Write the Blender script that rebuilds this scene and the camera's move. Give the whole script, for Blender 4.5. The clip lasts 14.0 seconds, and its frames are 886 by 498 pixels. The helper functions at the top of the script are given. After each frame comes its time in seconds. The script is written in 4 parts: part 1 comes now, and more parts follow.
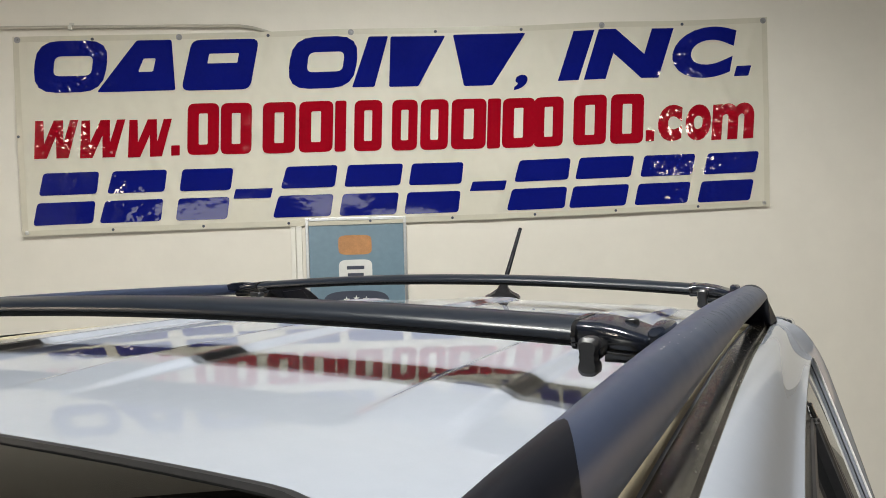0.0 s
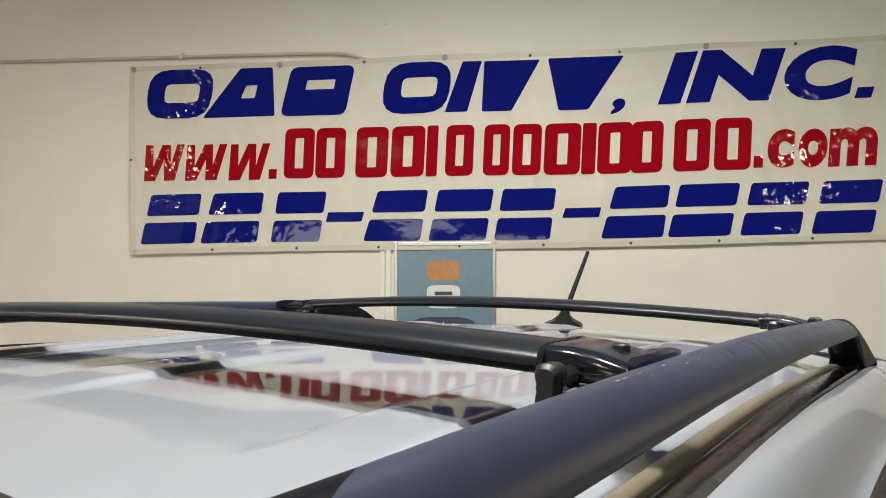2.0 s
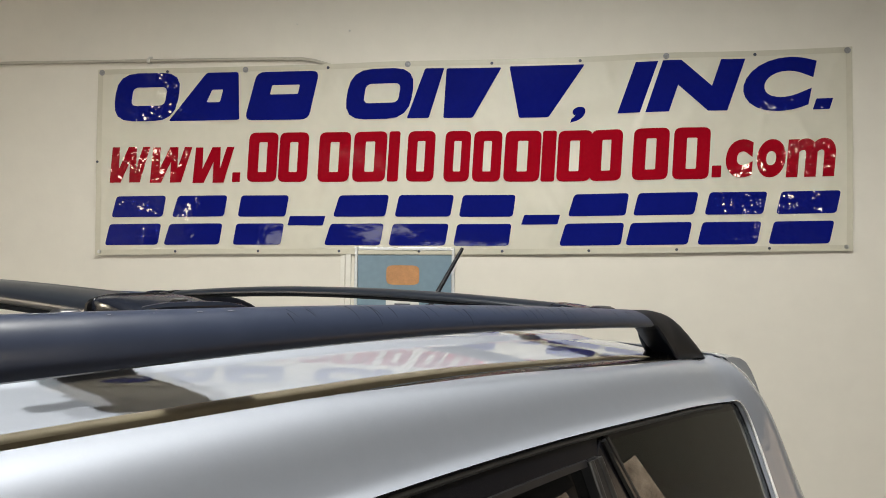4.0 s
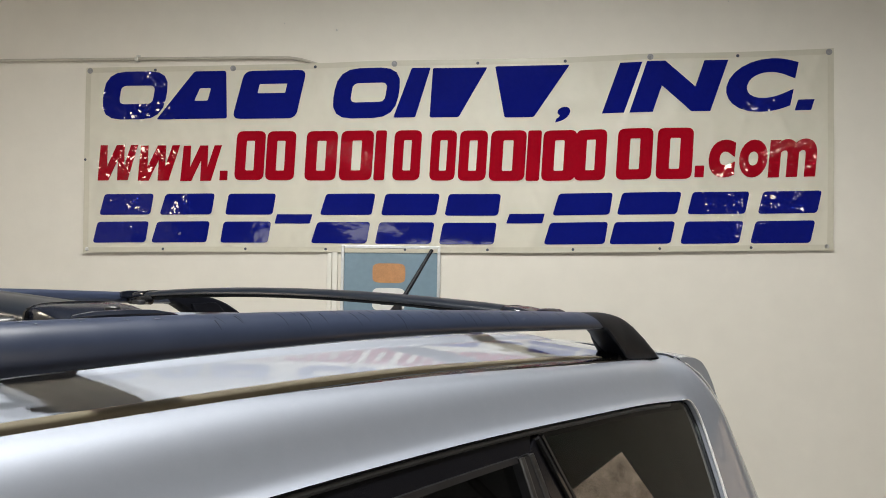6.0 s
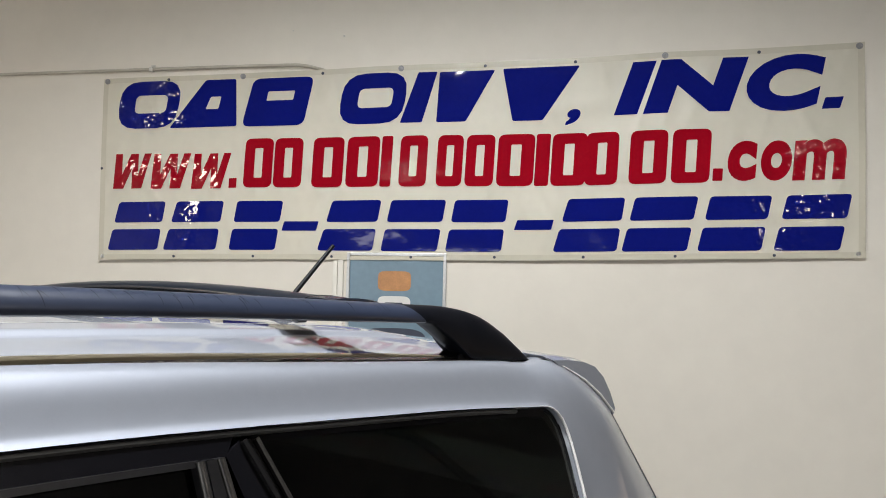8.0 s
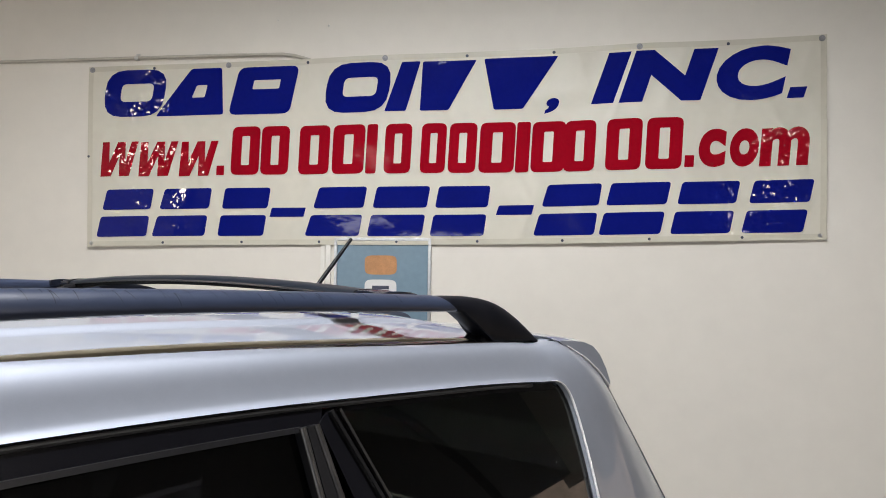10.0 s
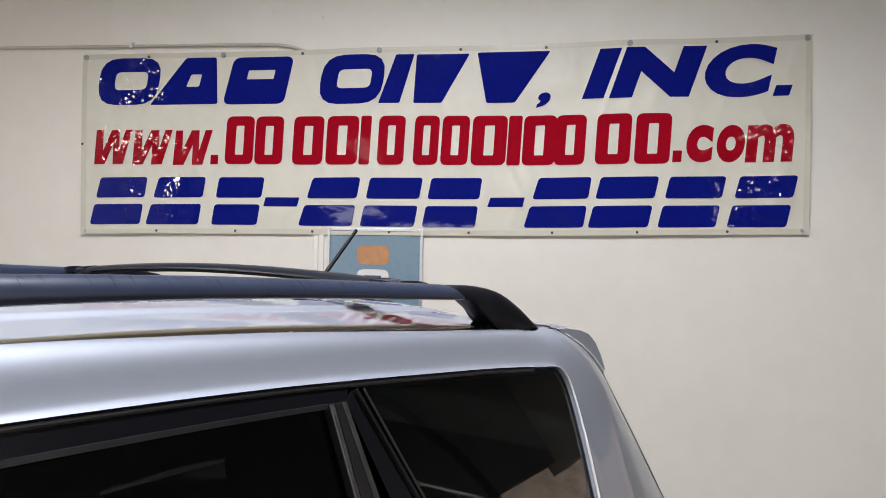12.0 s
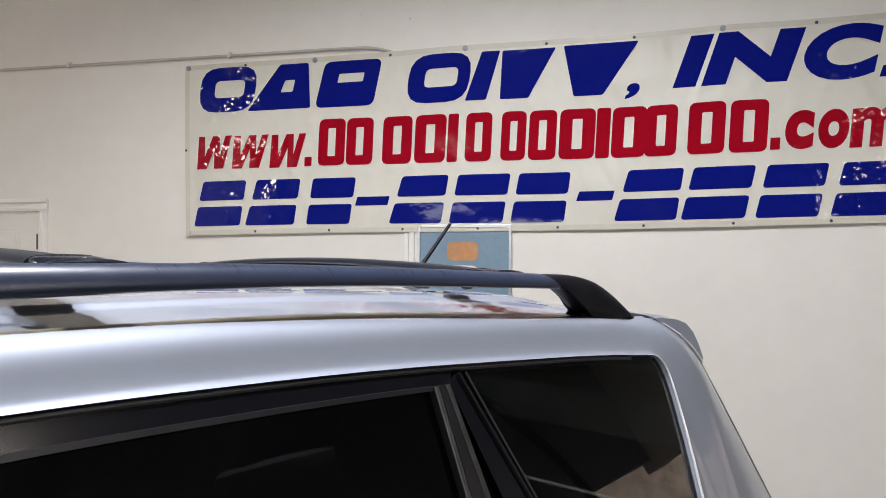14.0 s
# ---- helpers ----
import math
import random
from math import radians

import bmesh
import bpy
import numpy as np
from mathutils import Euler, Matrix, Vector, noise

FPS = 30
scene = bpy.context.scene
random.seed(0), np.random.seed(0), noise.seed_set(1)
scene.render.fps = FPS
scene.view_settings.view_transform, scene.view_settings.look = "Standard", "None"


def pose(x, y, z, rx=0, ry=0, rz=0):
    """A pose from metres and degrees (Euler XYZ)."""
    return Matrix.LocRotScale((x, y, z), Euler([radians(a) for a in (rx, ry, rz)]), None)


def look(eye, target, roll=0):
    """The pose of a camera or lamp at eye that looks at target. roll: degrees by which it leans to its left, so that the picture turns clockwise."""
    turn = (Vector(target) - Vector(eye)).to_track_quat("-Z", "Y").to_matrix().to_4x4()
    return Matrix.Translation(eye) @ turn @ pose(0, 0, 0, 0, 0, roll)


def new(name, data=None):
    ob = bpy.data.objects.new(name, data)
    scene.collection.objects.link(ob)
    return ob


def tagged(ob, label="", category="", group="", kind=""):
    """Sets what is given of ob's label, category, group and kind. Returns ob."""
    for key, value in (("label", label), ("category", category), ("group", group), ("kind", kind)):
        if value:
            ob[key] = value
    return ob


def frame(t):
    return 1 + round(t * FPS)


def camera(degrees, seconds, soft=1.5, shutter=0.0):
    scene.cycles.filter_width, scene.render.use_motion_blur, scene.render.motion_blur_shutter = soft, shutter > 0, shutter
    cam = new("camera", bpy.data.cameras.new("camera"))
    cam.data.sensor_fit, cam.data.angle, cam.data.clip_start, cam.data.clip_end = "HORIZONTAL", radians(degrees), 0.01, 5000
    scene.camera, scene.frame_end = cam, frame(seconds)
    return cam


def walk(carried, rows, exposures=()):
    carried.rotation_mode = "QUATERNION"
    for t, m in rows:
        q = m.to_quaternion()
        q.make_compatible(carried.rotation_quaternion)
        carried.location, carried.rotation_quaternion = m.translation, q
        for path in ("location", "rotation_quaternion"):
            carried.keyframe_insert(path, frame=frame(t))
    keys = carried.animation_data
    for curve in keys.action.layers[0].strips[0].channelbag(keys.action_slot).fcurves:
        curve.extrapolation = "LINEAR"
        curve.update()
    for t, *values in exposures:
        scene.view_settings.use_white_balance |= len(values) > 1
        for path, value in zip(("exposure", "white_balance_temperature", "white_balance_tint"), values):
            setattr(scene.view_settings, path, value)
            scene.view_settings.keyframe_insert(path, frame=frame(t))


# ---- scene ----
cam = camera(61.6, 14.0, soft=0.95)
PATH = [
    (0, (0.085, 0.02, 1.836), (0.206, 2.016, 1.799), -1.5),
    (0.5, (0.003, -0.056, 1.834), (0.055, 1.943, 1.844), 0.5),
    (1, (0.004, -0.044, 1.836), (0.01, 1.956, 1.849), 0.4),
    (1.5, (0.031, -0.031, 1.841), (-0.047, 1.967, 1.859), -0.1),
    (2, (0.196, 0.113, 1.816), (0.031, 2.105, 1.862), -0.1),
    (2.5, (0.373, 0.199, 1.786), (0.176, 2.188, 1.857), 0.1),
    (3, (0.465, 0.137, 1.777), (0.259, 2.125, 1.860), 0.5),
    (5.5, (0.526, 0.102, 1.792), (0.368, 2.095, 1.853), 1.0),
    (6, (0.561, 0.081, 1.793), (0.388, 2.072, 1.859), 0.9),
    (6.5, (0.591, 0.054, 1.798), (0.385, 2.042, 1.876), 1.0),
    (7, (0.65, 0.08, 1.79), (0.397, 2.062, 1.881), 1.2),
    (7.5, (0.798, 0.193, 1.766), (0.487, 2.166, 1.864), 1.3),
    (8, (0.905, 0.246, 1.762), (0.56, 2.213, 1.863), 1.2),
    (8.2, (0.923, 0.243, 1.752), (0.566, 2.208, 1.853), 1.3),
    (10.5, (0.813, 0.024, 1.787), (0.574, 2.009, 1.817), 0.6),
    (11, (0.796, 0.008, 1.787), (0.571, 1.995, 1.807), 0.8),
    (11.5, (0.796, -0.004, 1.784), (0.576, 1.984, 1.803), 1.1),
    (12, (0.812, -0.015, 1.783), (0.586, 1.972, 1.806), 1.2),
    (12.5, (0.832, -0.03, 1.785), (0.59, 1.955, 1.814), 1.2),
    (13, (0.831, -0.046, 1.781), (0.553, 1.934, 1.816), 1.1),
    (13.5, (0.819, -0.056, 1.779), (0.458, 1.911, 1.809), 0.7),
    (14, (0.802, -0.05, 1.77), (0.347, 1.897, 1.784), 0.3),
]

# exposure and white balance along the walk
EXPO = [(0.0, 1.57, 7200, 10), (0.4, 1.54, 7700, 10), (1.0, 1.54, 7700, 10), (2.0, 1.52, 7600, 10), (2.5, 1.46, 7700, 10), (3.0, 1.5, 7600, 10), (5.5, 1.54, 7200, 11), (7.0, 1.56, 7050, 12), (11.5, 1.6, 6700, 16), (14.0, 1.64, 6600, 17)]
walk(cam, [(t, look(eye, target, roll)) for t, eye, target, roll in PATH], EXPO)

# ---------------------------------------------------------------- world, lamps
CEIL = 5.2
world = bpy.data.worlds.new("sky")
scene.world = world
world.use_nodes = True
wn = world.node_tree
sky = wn.nodes.new("ShaderNodeTexSky")
sky.sky_type = "NISHITA"
sky.sun_disc = False
sky.sun_elevation = radians(45)
sky.sun_rotation = radians(233)
wn.nodes["Background"].inputs["Strength"].default_value = 0.08
wn.links.new(sky.outputs[0], wn.nodes["Background"].inputs[0])
sun = new("sun", bpy.data.lights.new("sun", "SUN"))
sun.data.energy, sun.data.angle, sun.data.color = 4.5, radians(0.5), (1.0, 0.95, 0.86)
sun.matrix_world = look((-16, -12, 20), (0, 0, 0))

# unseen fixtures added overhead: (x, y, z, watts, tone)
FIXTURES = [(0.74, 0.90, 4.85, 76, (0.90, 0.96, 1.0)), (-0.80, 0.75, 4.85, 38, (0.90, 0.96, 1.0)), (-2.0, -3.2, 3.95, 20, (1.0, 0.95, 0.88))]
# glowing globes at the sides: (x, y, z, radius, strength, tone)
GLOBES = [(-3.95, 0.70, 3.17, .23, 13, (1.0, 0.92, 0.80)), (4.05, -0.50, 3.22, .15, 20, (1.0, 0.93, 0.84))]


# ---------------------------------------------------------------- materials
def mat(name, base, rough=0.5, metal=0.0, coat=0.0, coat_rough=0.03, var=0.0, scale=8.0, bump=0.0, bump_scale=60.0,
        second=None, ior=1.5, spec=0.5, rough_var=0.0, emit=None, power=0.0, trans=0.0, stretch=(1, 1, 1), islands=0.0):
    m = bpy.data.materials.new(name)
    m.use_nodes = True
    t = m.node_tree
    b = t.nodes["Principled BSDF"]
    b.inputs["Base Color"].default_value = (*base, 1)
    b.inputs["Roughness"].default_value = rough
    b.inputs["Metallic"].default_value = metal
    b.inputs["Coat Weight"].default_value = coat
    b.inputs["Coat Roughness"].default_value = coat_rough
    b.inputs["IOR"].default_value = ior
    b.inputs["Specular IOR Level"].default_value = spec
    b.inputs["Transmission Weight"].default_value = trans
    if emit:
        b.inputs["Emission Color"].default_value = (*emit, 1)
        b.inputs["Emission Strength"].default_value = power
    co = t.nodes.new("ShaderNodeTexCoord")
    mp = t.nodes.new("ShaderNodeMapping")
    mp.inputs["Scale"].default_value = stretch
    t.links.new(co.outputs["Object"], mp.inputs[0])

    def tex(s, detail=4.0):
        n = t.nodes.new("ShaderNodeTexNoise")
        n.inputs["Scale"].default_value = s
        n.inputs["Detail"].default_value = detail
        t.links.new(mp.outputs[0], n.inputs["Vector"])
        return n

    if var > 0 or second:
        n1, n2 = tex(scale), tex(scale * 9, 6.0)
        mx = t.nodes.new("ShaderNodeMix")
        mx.data_type = "FLOAT"
        mx.inputs[0].default_value = 0.4
        t.links.new(n1.outputs["Fac"], mx.inputs[2])
        t.links.new(n2.outputs["Fac"], mx.inputs[3])
        rg = t.nodes.new("ShaderNodeValToRGB")
        dark = second or tuple(c * (1 - var) for c in base)
        lite = base if second else tuple(min(1, c * (1 + var)) for c in base)
        rg.color_ramp.elements[0].position, rg.color_ramp.elements[1].position = 0.33, 0.67
        rg.color_ramp.elements[0].color = (*dark, 1)
        rg.color_ramp.elements[1].color = (*lite, 1)
        t.links.new(mx.outputs[0], rg.inputs[0])
        t.links.new(rg.outputs[0], b.inputs["Base Color"])
        if rough_var > 0:
            mr = t.nodes.new("ShaderNodeMapRange")
            mr.inputs["To Min"].default_value = max(0, rough - rough_var)
            mr.inputs["To Max"].default_value = min(1, rough + rough_var)
            t.links.new(n2.outputs["Fac"], mr.inputs[0])
            t.links.new(mr.outputs[0], b.inputs["Roughness"])
    if bump > 0:
        bn = t.nodes.new("ShaderNodeBump")
        bn.inputs["Strength"].default_value = 1.0
        bn.inputs["Distance"].default_value = bump
        t.links.new(tex(bump_scale, 5.0).outputs["Fac"], bn.inputs["Height"])
        t.links.new(bn.outputs[0], b.inputs["Normal"])
    return m


M_WALL = mat("painted_plaster", (0.77, 0.735, 0.665), 0.62, var=0.035, scale=0.9, bump=0.0012, bump_scale=14)
M_CEIL = mat("ceiling_paint", (0.07, 0.065, 0.06), 0.8, var=0.05, scale=1.2)
M_FLOOR = mat("sealed_concrete", (0.20, 0.194, 0.182), 0.35, var=0.2, scale=1.5, bump=0.001, bump_scale=40)
M_TRIM = mat("white_trim_paint", (0.8, 0.78, 0.72), 0.4, var=0.03, scale=4)
M_DOOR = mat("door_paint", (0.76, 0.73, 0.66), 0.45, var=0.03, scale=3)
M_HINGE = mat("dark_hinge_steel", (0.10, 0.09, 0.08), 0.5, 0.5, var=.25, scale=40)
M_WASHER = mat("dull_zinc", (0.30, 0.30, 0.31), 0.5, 0.4, var=.2, scale=60)
M_PIPE = mat("painted_conduit", (0.5, 0.47, 0.4), 0.5, var=.1, scale=8)
M_STEEL = mat("galvanised_steel", (0.62, 0.61, 0.58), 0.38, 0.9, var=0.12, scale=30)
M_ALU = mat("brushed_aluminium", (0.68, 0.69, 0.7), 0.35, 1.0, var=0.08, scale=40)
M_VINYL = mat("banner_vinyl", (0.66, 0.632, 0.54), 0.42, var=0.03, scale=2.2, bump=0.004, bump_scale=2.6)


def creases(m):
    """Soft folds that run down and across the cloth, laid over its broad billow."""
    t = m.node_tree
    old = next(n for n in t.nodes if n.type == "BUMP")
    co = t.nodes.new("ShaderNodeTexCoord")
    last = old
    for turn, sc, size, deep in ((18, (7, 1, .9), 1.0, .022), (-24, (6, 1, 1.2), 1.3, .018), (82, (5, 1, .8), 1.0, .014)):
        mp = t.nodes.new("ShaderNodeMapping")
        mp.vector_type = "TEXTURE"
        mp.inputs["Rotation"].default_value = (0, radians(turn), 0)
        mp.inputs["Scale"].default_value = tuple(1 / c for c in sc)
        n = t.nodes.new("ShaderNodeTexNoise")
        n.noise_type = "RIDGED_MULTIFRACTAL"
        n.inputs["Scale"].default_value, n.inputs["Detail"].default_value = size, 1.5
        t.links.new(co.outputs["Object"], mp.inputs[0])
        t.links.new(mp.outputs[0], n.inputs["Vector"])
        bn = t.nodes.new("ShaderNodeBump")
        bn.inputs["Distance"].default_value = deep
        t.links.new(n.outputs["Fac"], bn.inputs["Height"])
        t.links.new(last.outputs[0], bn.inputs["Normal"])
        last = bn
    t.links.new(last.outputs[0], t.nodes["Principled BSDF"].inputs["Normal"])


creases(M_VINYL)
# Cream hem, darkened to paint in the thin shadow along the banner's edge.
M_HEM = mat("doubled_hem_edge_shade", (0.585, 0.555, 0.46), 0.36, var=0.05, scale=3, bump=0.003, bump_scale=6)


def film_mat(name, base):
    """Glossy cut film: flat in places, crumpled in patches."""
    m = mat(name, base, 0.06, var=0.08, scale=6, spec=.4)
    t = m.node_tree
    b = t.nodes["Principled BSDF"]
    co = t.nodes.new("ShaderNodeTexCoord")

    def tex(s, detail, rough=.5):
        n = t.nodes.new("ShaderNodeTexNoise")
        n.inputs["Scale"].default_value, n.inputs["Detail"].default_value, n.inputs["Roughness"].default_value = s, detail, rough
        t.links.new(co.outputs["Object"], n.inputs["Vector"])
        return n
    patch = t.nodes.new("ShaderNodeMapRange")
    patch.interpolation_type = "SMOOTHSTEP"
    patch.inputs["From Min"].default_value, patch.inputs["From Max"].default_value = .38, .58
    patch.inputs["To Min"].default_value, patch.inputs["To Max"].default_value = .25, 1.0
    t.links.new(tex(2.1, 2.0).outputs["Fac"], patch.inputs[0])
    sep = t.nodes.new("ShaderNodeSeparateXYZ")
    t.links.new(co.outputs["Object"], sep.inputs[0])
    off = t.nodes.new("ShaderNodeMath")
    off.operation = "SUBTRACT"
    off.inputs[1].default_value = .12
    t.links.new(sep.outputs[0], off.inputs[0])
    dist = t.nodes.new("ShaderNodeMath")
    dist.operation = "ABSOLUTE"
    t.links.new(off.outputs[0], dist.inputs[0])
    ends = t.nodes.new("ShaderNodeMapRange")
    ends.interpolation_type = "SMOOTHSTEP"
    ends.inputs["From Min"].default_value, ends.inputs["From Max"].default_value = 1.35, 1.95
    ends.inputs["To Min"].default_value, ends.inputs["To Max"].default_value = .16, 1.45
    t.links.new(dist.outputs[0], ends.inputs[0])
    both = t.nodes.new("ShaderNodeMath")
    both.operation = "MULTIPLY"
    t.links.new(patch.outputs[0], both.inputs[0])
    t.links.new(ends.outputs[0], both.inputs[1])
    mul = t.nodes.new("ShaderNodeMath")
    mul.operation = "MULTIPLY"
    t.links.new(both.outputs[0], mul.inputs[0])
    t.links.new(tex(9.5, 2.2, .5).outputs["Fac"], mul.inputs[1])
    bn = t.nodes.new("ShaderNodeBump")
    bn.inputs["Distance"].default_value = .0135
    t.links.new(mul.outputs[0], bn.inputs["Height"])
    t.links.new(bn.outputs[0], b.inputs["Normal"])
    return m


M_BLUE = film_mat("blue_vinyl_film", (0.004, 0.009, 0.17))
M_RED = film_mat("red_vinyl_film", (0.33, 0.004, 0.014))
M_POSTER = mat("poster_print", (0.165, 0.255, 0.325), 0.3, var=0.12, scale=3)
M_RUST = mat("orange_brown_print", (0.50, 0.24, 0.10), 0.35, var=0.2, scale=18)
M_WHITE = mat("white_print", (0.74, 0.74, 0.72), 0.35, var=0.05, scale=18)
M_DARKPRINT = mat("dark_print", (0.05, 0.06, 0.09), 0.4)
M_SILVER = mat("silver_metallic_paint", (0.262, 0.283, 0.329), 0.62, 0.55, coat=0.85, coat_rough=0.015, var=0.02, scale=60)
M_RAIL = mat("slate_satin_paint", (0.023, 0.031, 0.056), 0.33, 0.0, spec=.5, var=0.10, scale=5, rough_var=.05)
M_CAP = mat("black_textured_plastic", (0.004, 0.0045, 0.007), 0.42, var=0.12, scale=14, spec=.09)
M_BAR = mat("black_anodised_bar", (0.009, 0.012, 0.018), 0.3, 0.0, spec=.35, var=0.12, scale=20)
M_GLOSSBLK = mat("gloss_black_moulding", (0.012, 0.012, 0.013), 0.07, var=0.1, scale=20)
M_RUBBER = mat("black_rubber", (0.018, 0.018, 0.018), 0.42, var=0.2, scale=30)
M_CHROME = mat("polished_trim", (0.9, 0.9, 0.9), 0.32, 0.55, var=.04, scale=20)
# White base holds the lamp's glint on the spoiler's seam edge.
M_SEAM_GLINT = mat("white_seam_glint", (0.85, 0.85, 0.84), 0.3, var=.03, scale=20)
M_FRAME = mat("black_door_film", (0.006, 0.006, 0.008), 0.18, var=0.1, scale=30, spec=.28)
M_CHIP = mat("bare_chip", (0.30, 0.29, 0.28), 0.5, var=.2, scale=200)
M_SCUFF = mat("dark_scuff", (0.008, 0.0105, 0.018), 0.6, spec=.2)
M_INT = mat("charcoal_trim", (0.03, 0.03, 0.032), 0.8, var=0.2, scale=20)
M_CLOTH = mat("grey_seat_cloth", (0.10, 0.10, 0.11), 0.9, var=0.2, scale=60)
M_TYRE = mat("tyre_rubber", (0.02, 0.02, 0.02), 0.75, var=0.2, scale=20)
M_GRAVEL = mat("sunlit_gravel", (0.42, 0.36, 0.30), 0.9, second=(0.15, 0.12, 0.10), scale=4, bump=0.02, bump_scale=12)
M_BRICK = mat("sunlit_brown_brick", (0.40, 0.34, 0.28), 0.9, second=(0.14, 0.11, 0.09), scale=3.5, bump=0.02, bump_scale=9)
# Unseen end of the cream wall, darkened to dim its light on the car.
M_NE = mat("toned_down_wall", (0.33, 0.315, 0.28), 0.65, var=.05, scale=1.0)
M_EAST = mat("light_grey_paint", (0.17, 0.17, 0.172), 0.65, var=.05, scale=1.0)
M_DARKWALL = mat("dark_grey_paint", (0.10, 0.10, 0.11), 0.7, var=.1, scale=1.0)
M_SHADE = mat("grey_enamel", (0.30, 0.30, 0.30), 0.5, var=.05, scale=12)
M_LAMP = mat("lamp_diffuser", (0.9, 0.9, 0.9), 0.4, emit=(1.0, 0.97, 0.92), power=6.0)
M_LENS = mat("red_lamp_lens", (0.35, 0.02, 0.02), 0.15, coat=0.5)
M_CLEARGREY = mat("smoky_lamp_lens", (0.42, 0.42, 0.42), 0.12, coat=0.5, var=.1, scale=20)
M_CLEAR = mat("clear_lamp_lens", (0.7, 0.7, 0.72), 0.1, coat=0.5)


def glass(name, tint, ior=1.5):
    m = bpy.data.materials.new(name)
    m.use_nodes = True
    t = m.node_tree
    b = t.nodes["Principled BSDF"]
    b.inputs["Base Color"].default_value = (*tint, 1)
    b.inputs["Roughness"].default_value = 0.0
    b.inputs["IOR"].default_value = ior
    b.inputs["Transmission Weight"].default_value = 1.0
    return m


M_TINT = glass("privacy_glass", (0.09, 0.107, 0.10))
# Same privacy glass, its tint lowered to hide light through the far windows.
M_TINTDOOR = glass("darkened_privacy_glass", (0.016, 0.017, 0.022))
M_BEAD0 = mat("grey_sunroof_seal", (0.014, 0.014, 0.015), 0.45, var=.2, scale=25, spec=.25)
# Tan base puts the cream wall's reflection along the roof edge into the colour.
M_WALL_SHEEN = mat("tan_wall_reflection", (0.38, 0.33, 0.235), 0.40, coat=.3, coat_rough=.15, var=.08, scale=9)
# The streaked second tone paints in blurred reflections on the dark moulding.
M_CHANNEL = mat("glossy_dark_moulding", (0.070, 0.064, 0.054), 0.22, second=(0.026, 0.024, 0.021), scale=22, rough_var=.16, ior=1.5, stretch=(1, .30, 1))
M_TINTROOF = glass("dark_roof_glass", (0.012, 0.012, 0.012), 1.33)
M_BEAD = mat("worn_grey_rubber", (0.012, 0.012, 0.0135), 0.36, var=0.3, scale=25, spec=.3)
M_CHROME2 = mat("dull_bright_bead", (0.065, 0.062, 0.060), 0.36, 0.6, var=.3, scale=30)
M_UNDER = mat("matt_black_rubber", (0.005, 0.005, 0.005), 0.7, var=.2, scale=30, spec=.08)
M_BRKT = mat("satin_black_casting", (0.009, 0.0115, 0.019), 0.17, var=.12, scale=30, spec=.55)
M_KNOB = mat("grey_plastic_knob", (0.013, 0.0135, 0.016), 0.4, var=.15, scale=40)
M_KNOBSTEEL = mat("polished_knob_steel", (0.62, 0.60, 0.56), 0.14, 1.0, var=.05, scale=30)


# ---------------------------------------------------------------- mesh helpers
def link(name, bm, material, smooth=False):
    me = bpy.data.meshes.new(name)
    bmesh.ops.recalc_face_normals(bm, faces=bm.faces)
    bm.to_mesh(me)
    bm.free()
    me.materials.append(material)
    for p in me.polygons:
        p.use_smooth = smooth
    if smooth:
        me.set_sharp_from_angle(angle=radians(38))
    return new(name, me)


def part(name, bm, material, parent, label="", smooth=False):
    ob = link(name, bm, material, smooth)
    ob.parent = parent
    if label:
        tagged(ob, label)
    return ob


def thing(name, m, label, category, group="", kind=""):
    ob = new(name)
    ob.matrix_world = m
    return tagged(ob, label, category, group, kind)


def box(x0, x1, y0, y1, z0, z1, bevel=0.0, segs=2):
    bm = bmesh.new()
    bmesh.ops.create_cube(bm, size=1)
    for v in bm.verts:
        v.co = Vector((x0 + (v.co.x + .5) * (x1 - x0), y0 + (v.co.y + .5) * (y1 - y0), z0 + (v.co.z + .5) * (z1 - z0)))
    if bevel:
        bmesh.ops.bevel(bm, geom=bm.edges[:], offset=bevel, segments=segs, affect="EDGES", profile=0.5)
    return bm


def join(*bms):
    out = bmesh.new()
    for b in bms:
        me = bpy.data.meshes.new("tmp")
        b.to_mesh(me)
        b.free()
        out.from_mesh(me)
        bpy.data.meshes.remove(me)
    return out


def cyl(p, q, r, r2=None, n=20, bevel=0.0):
    p, q = Vector(p), Vector(q)
    bm = bmesh.new()
    bmesh.ops.create_cone(bm, cap_ends=True, segments=n, radius1=r, radius2=r if r2 is None else r2, depth=(q - p).length)
    if bevel:
        es = [e for e in bm.edges if abs(e.verts[0].co.z - e.verts[1].co.z) < 1e-6]
        bmesh.ops.bevel(bm, geom=es, offset=bevel, segments=2, affect="EDGES", profile=0.5)
    turn = (q - p).to_track_quat("Z", "Y").to_matrix().to_4x4()
    bmesh.ops.transform(bm, matrix=Matrix.Translation((p + q) / 2) @ turn, verts=bm.verts)
    return bm


def ball(c, r, sx=1, sy=1, sz=1, u=20, v=12):
    bm = bmesh.new()
    bmesh.ops.create_uvsphere(bm, u_segments=u, v_segments=v, radius=r)
    for w in bm.verts:
        w.co = Vector((c[0] + w.co.x * sx, c[1] + w.co.y * sy, c[2] + w.co.z * sz))
    return bm


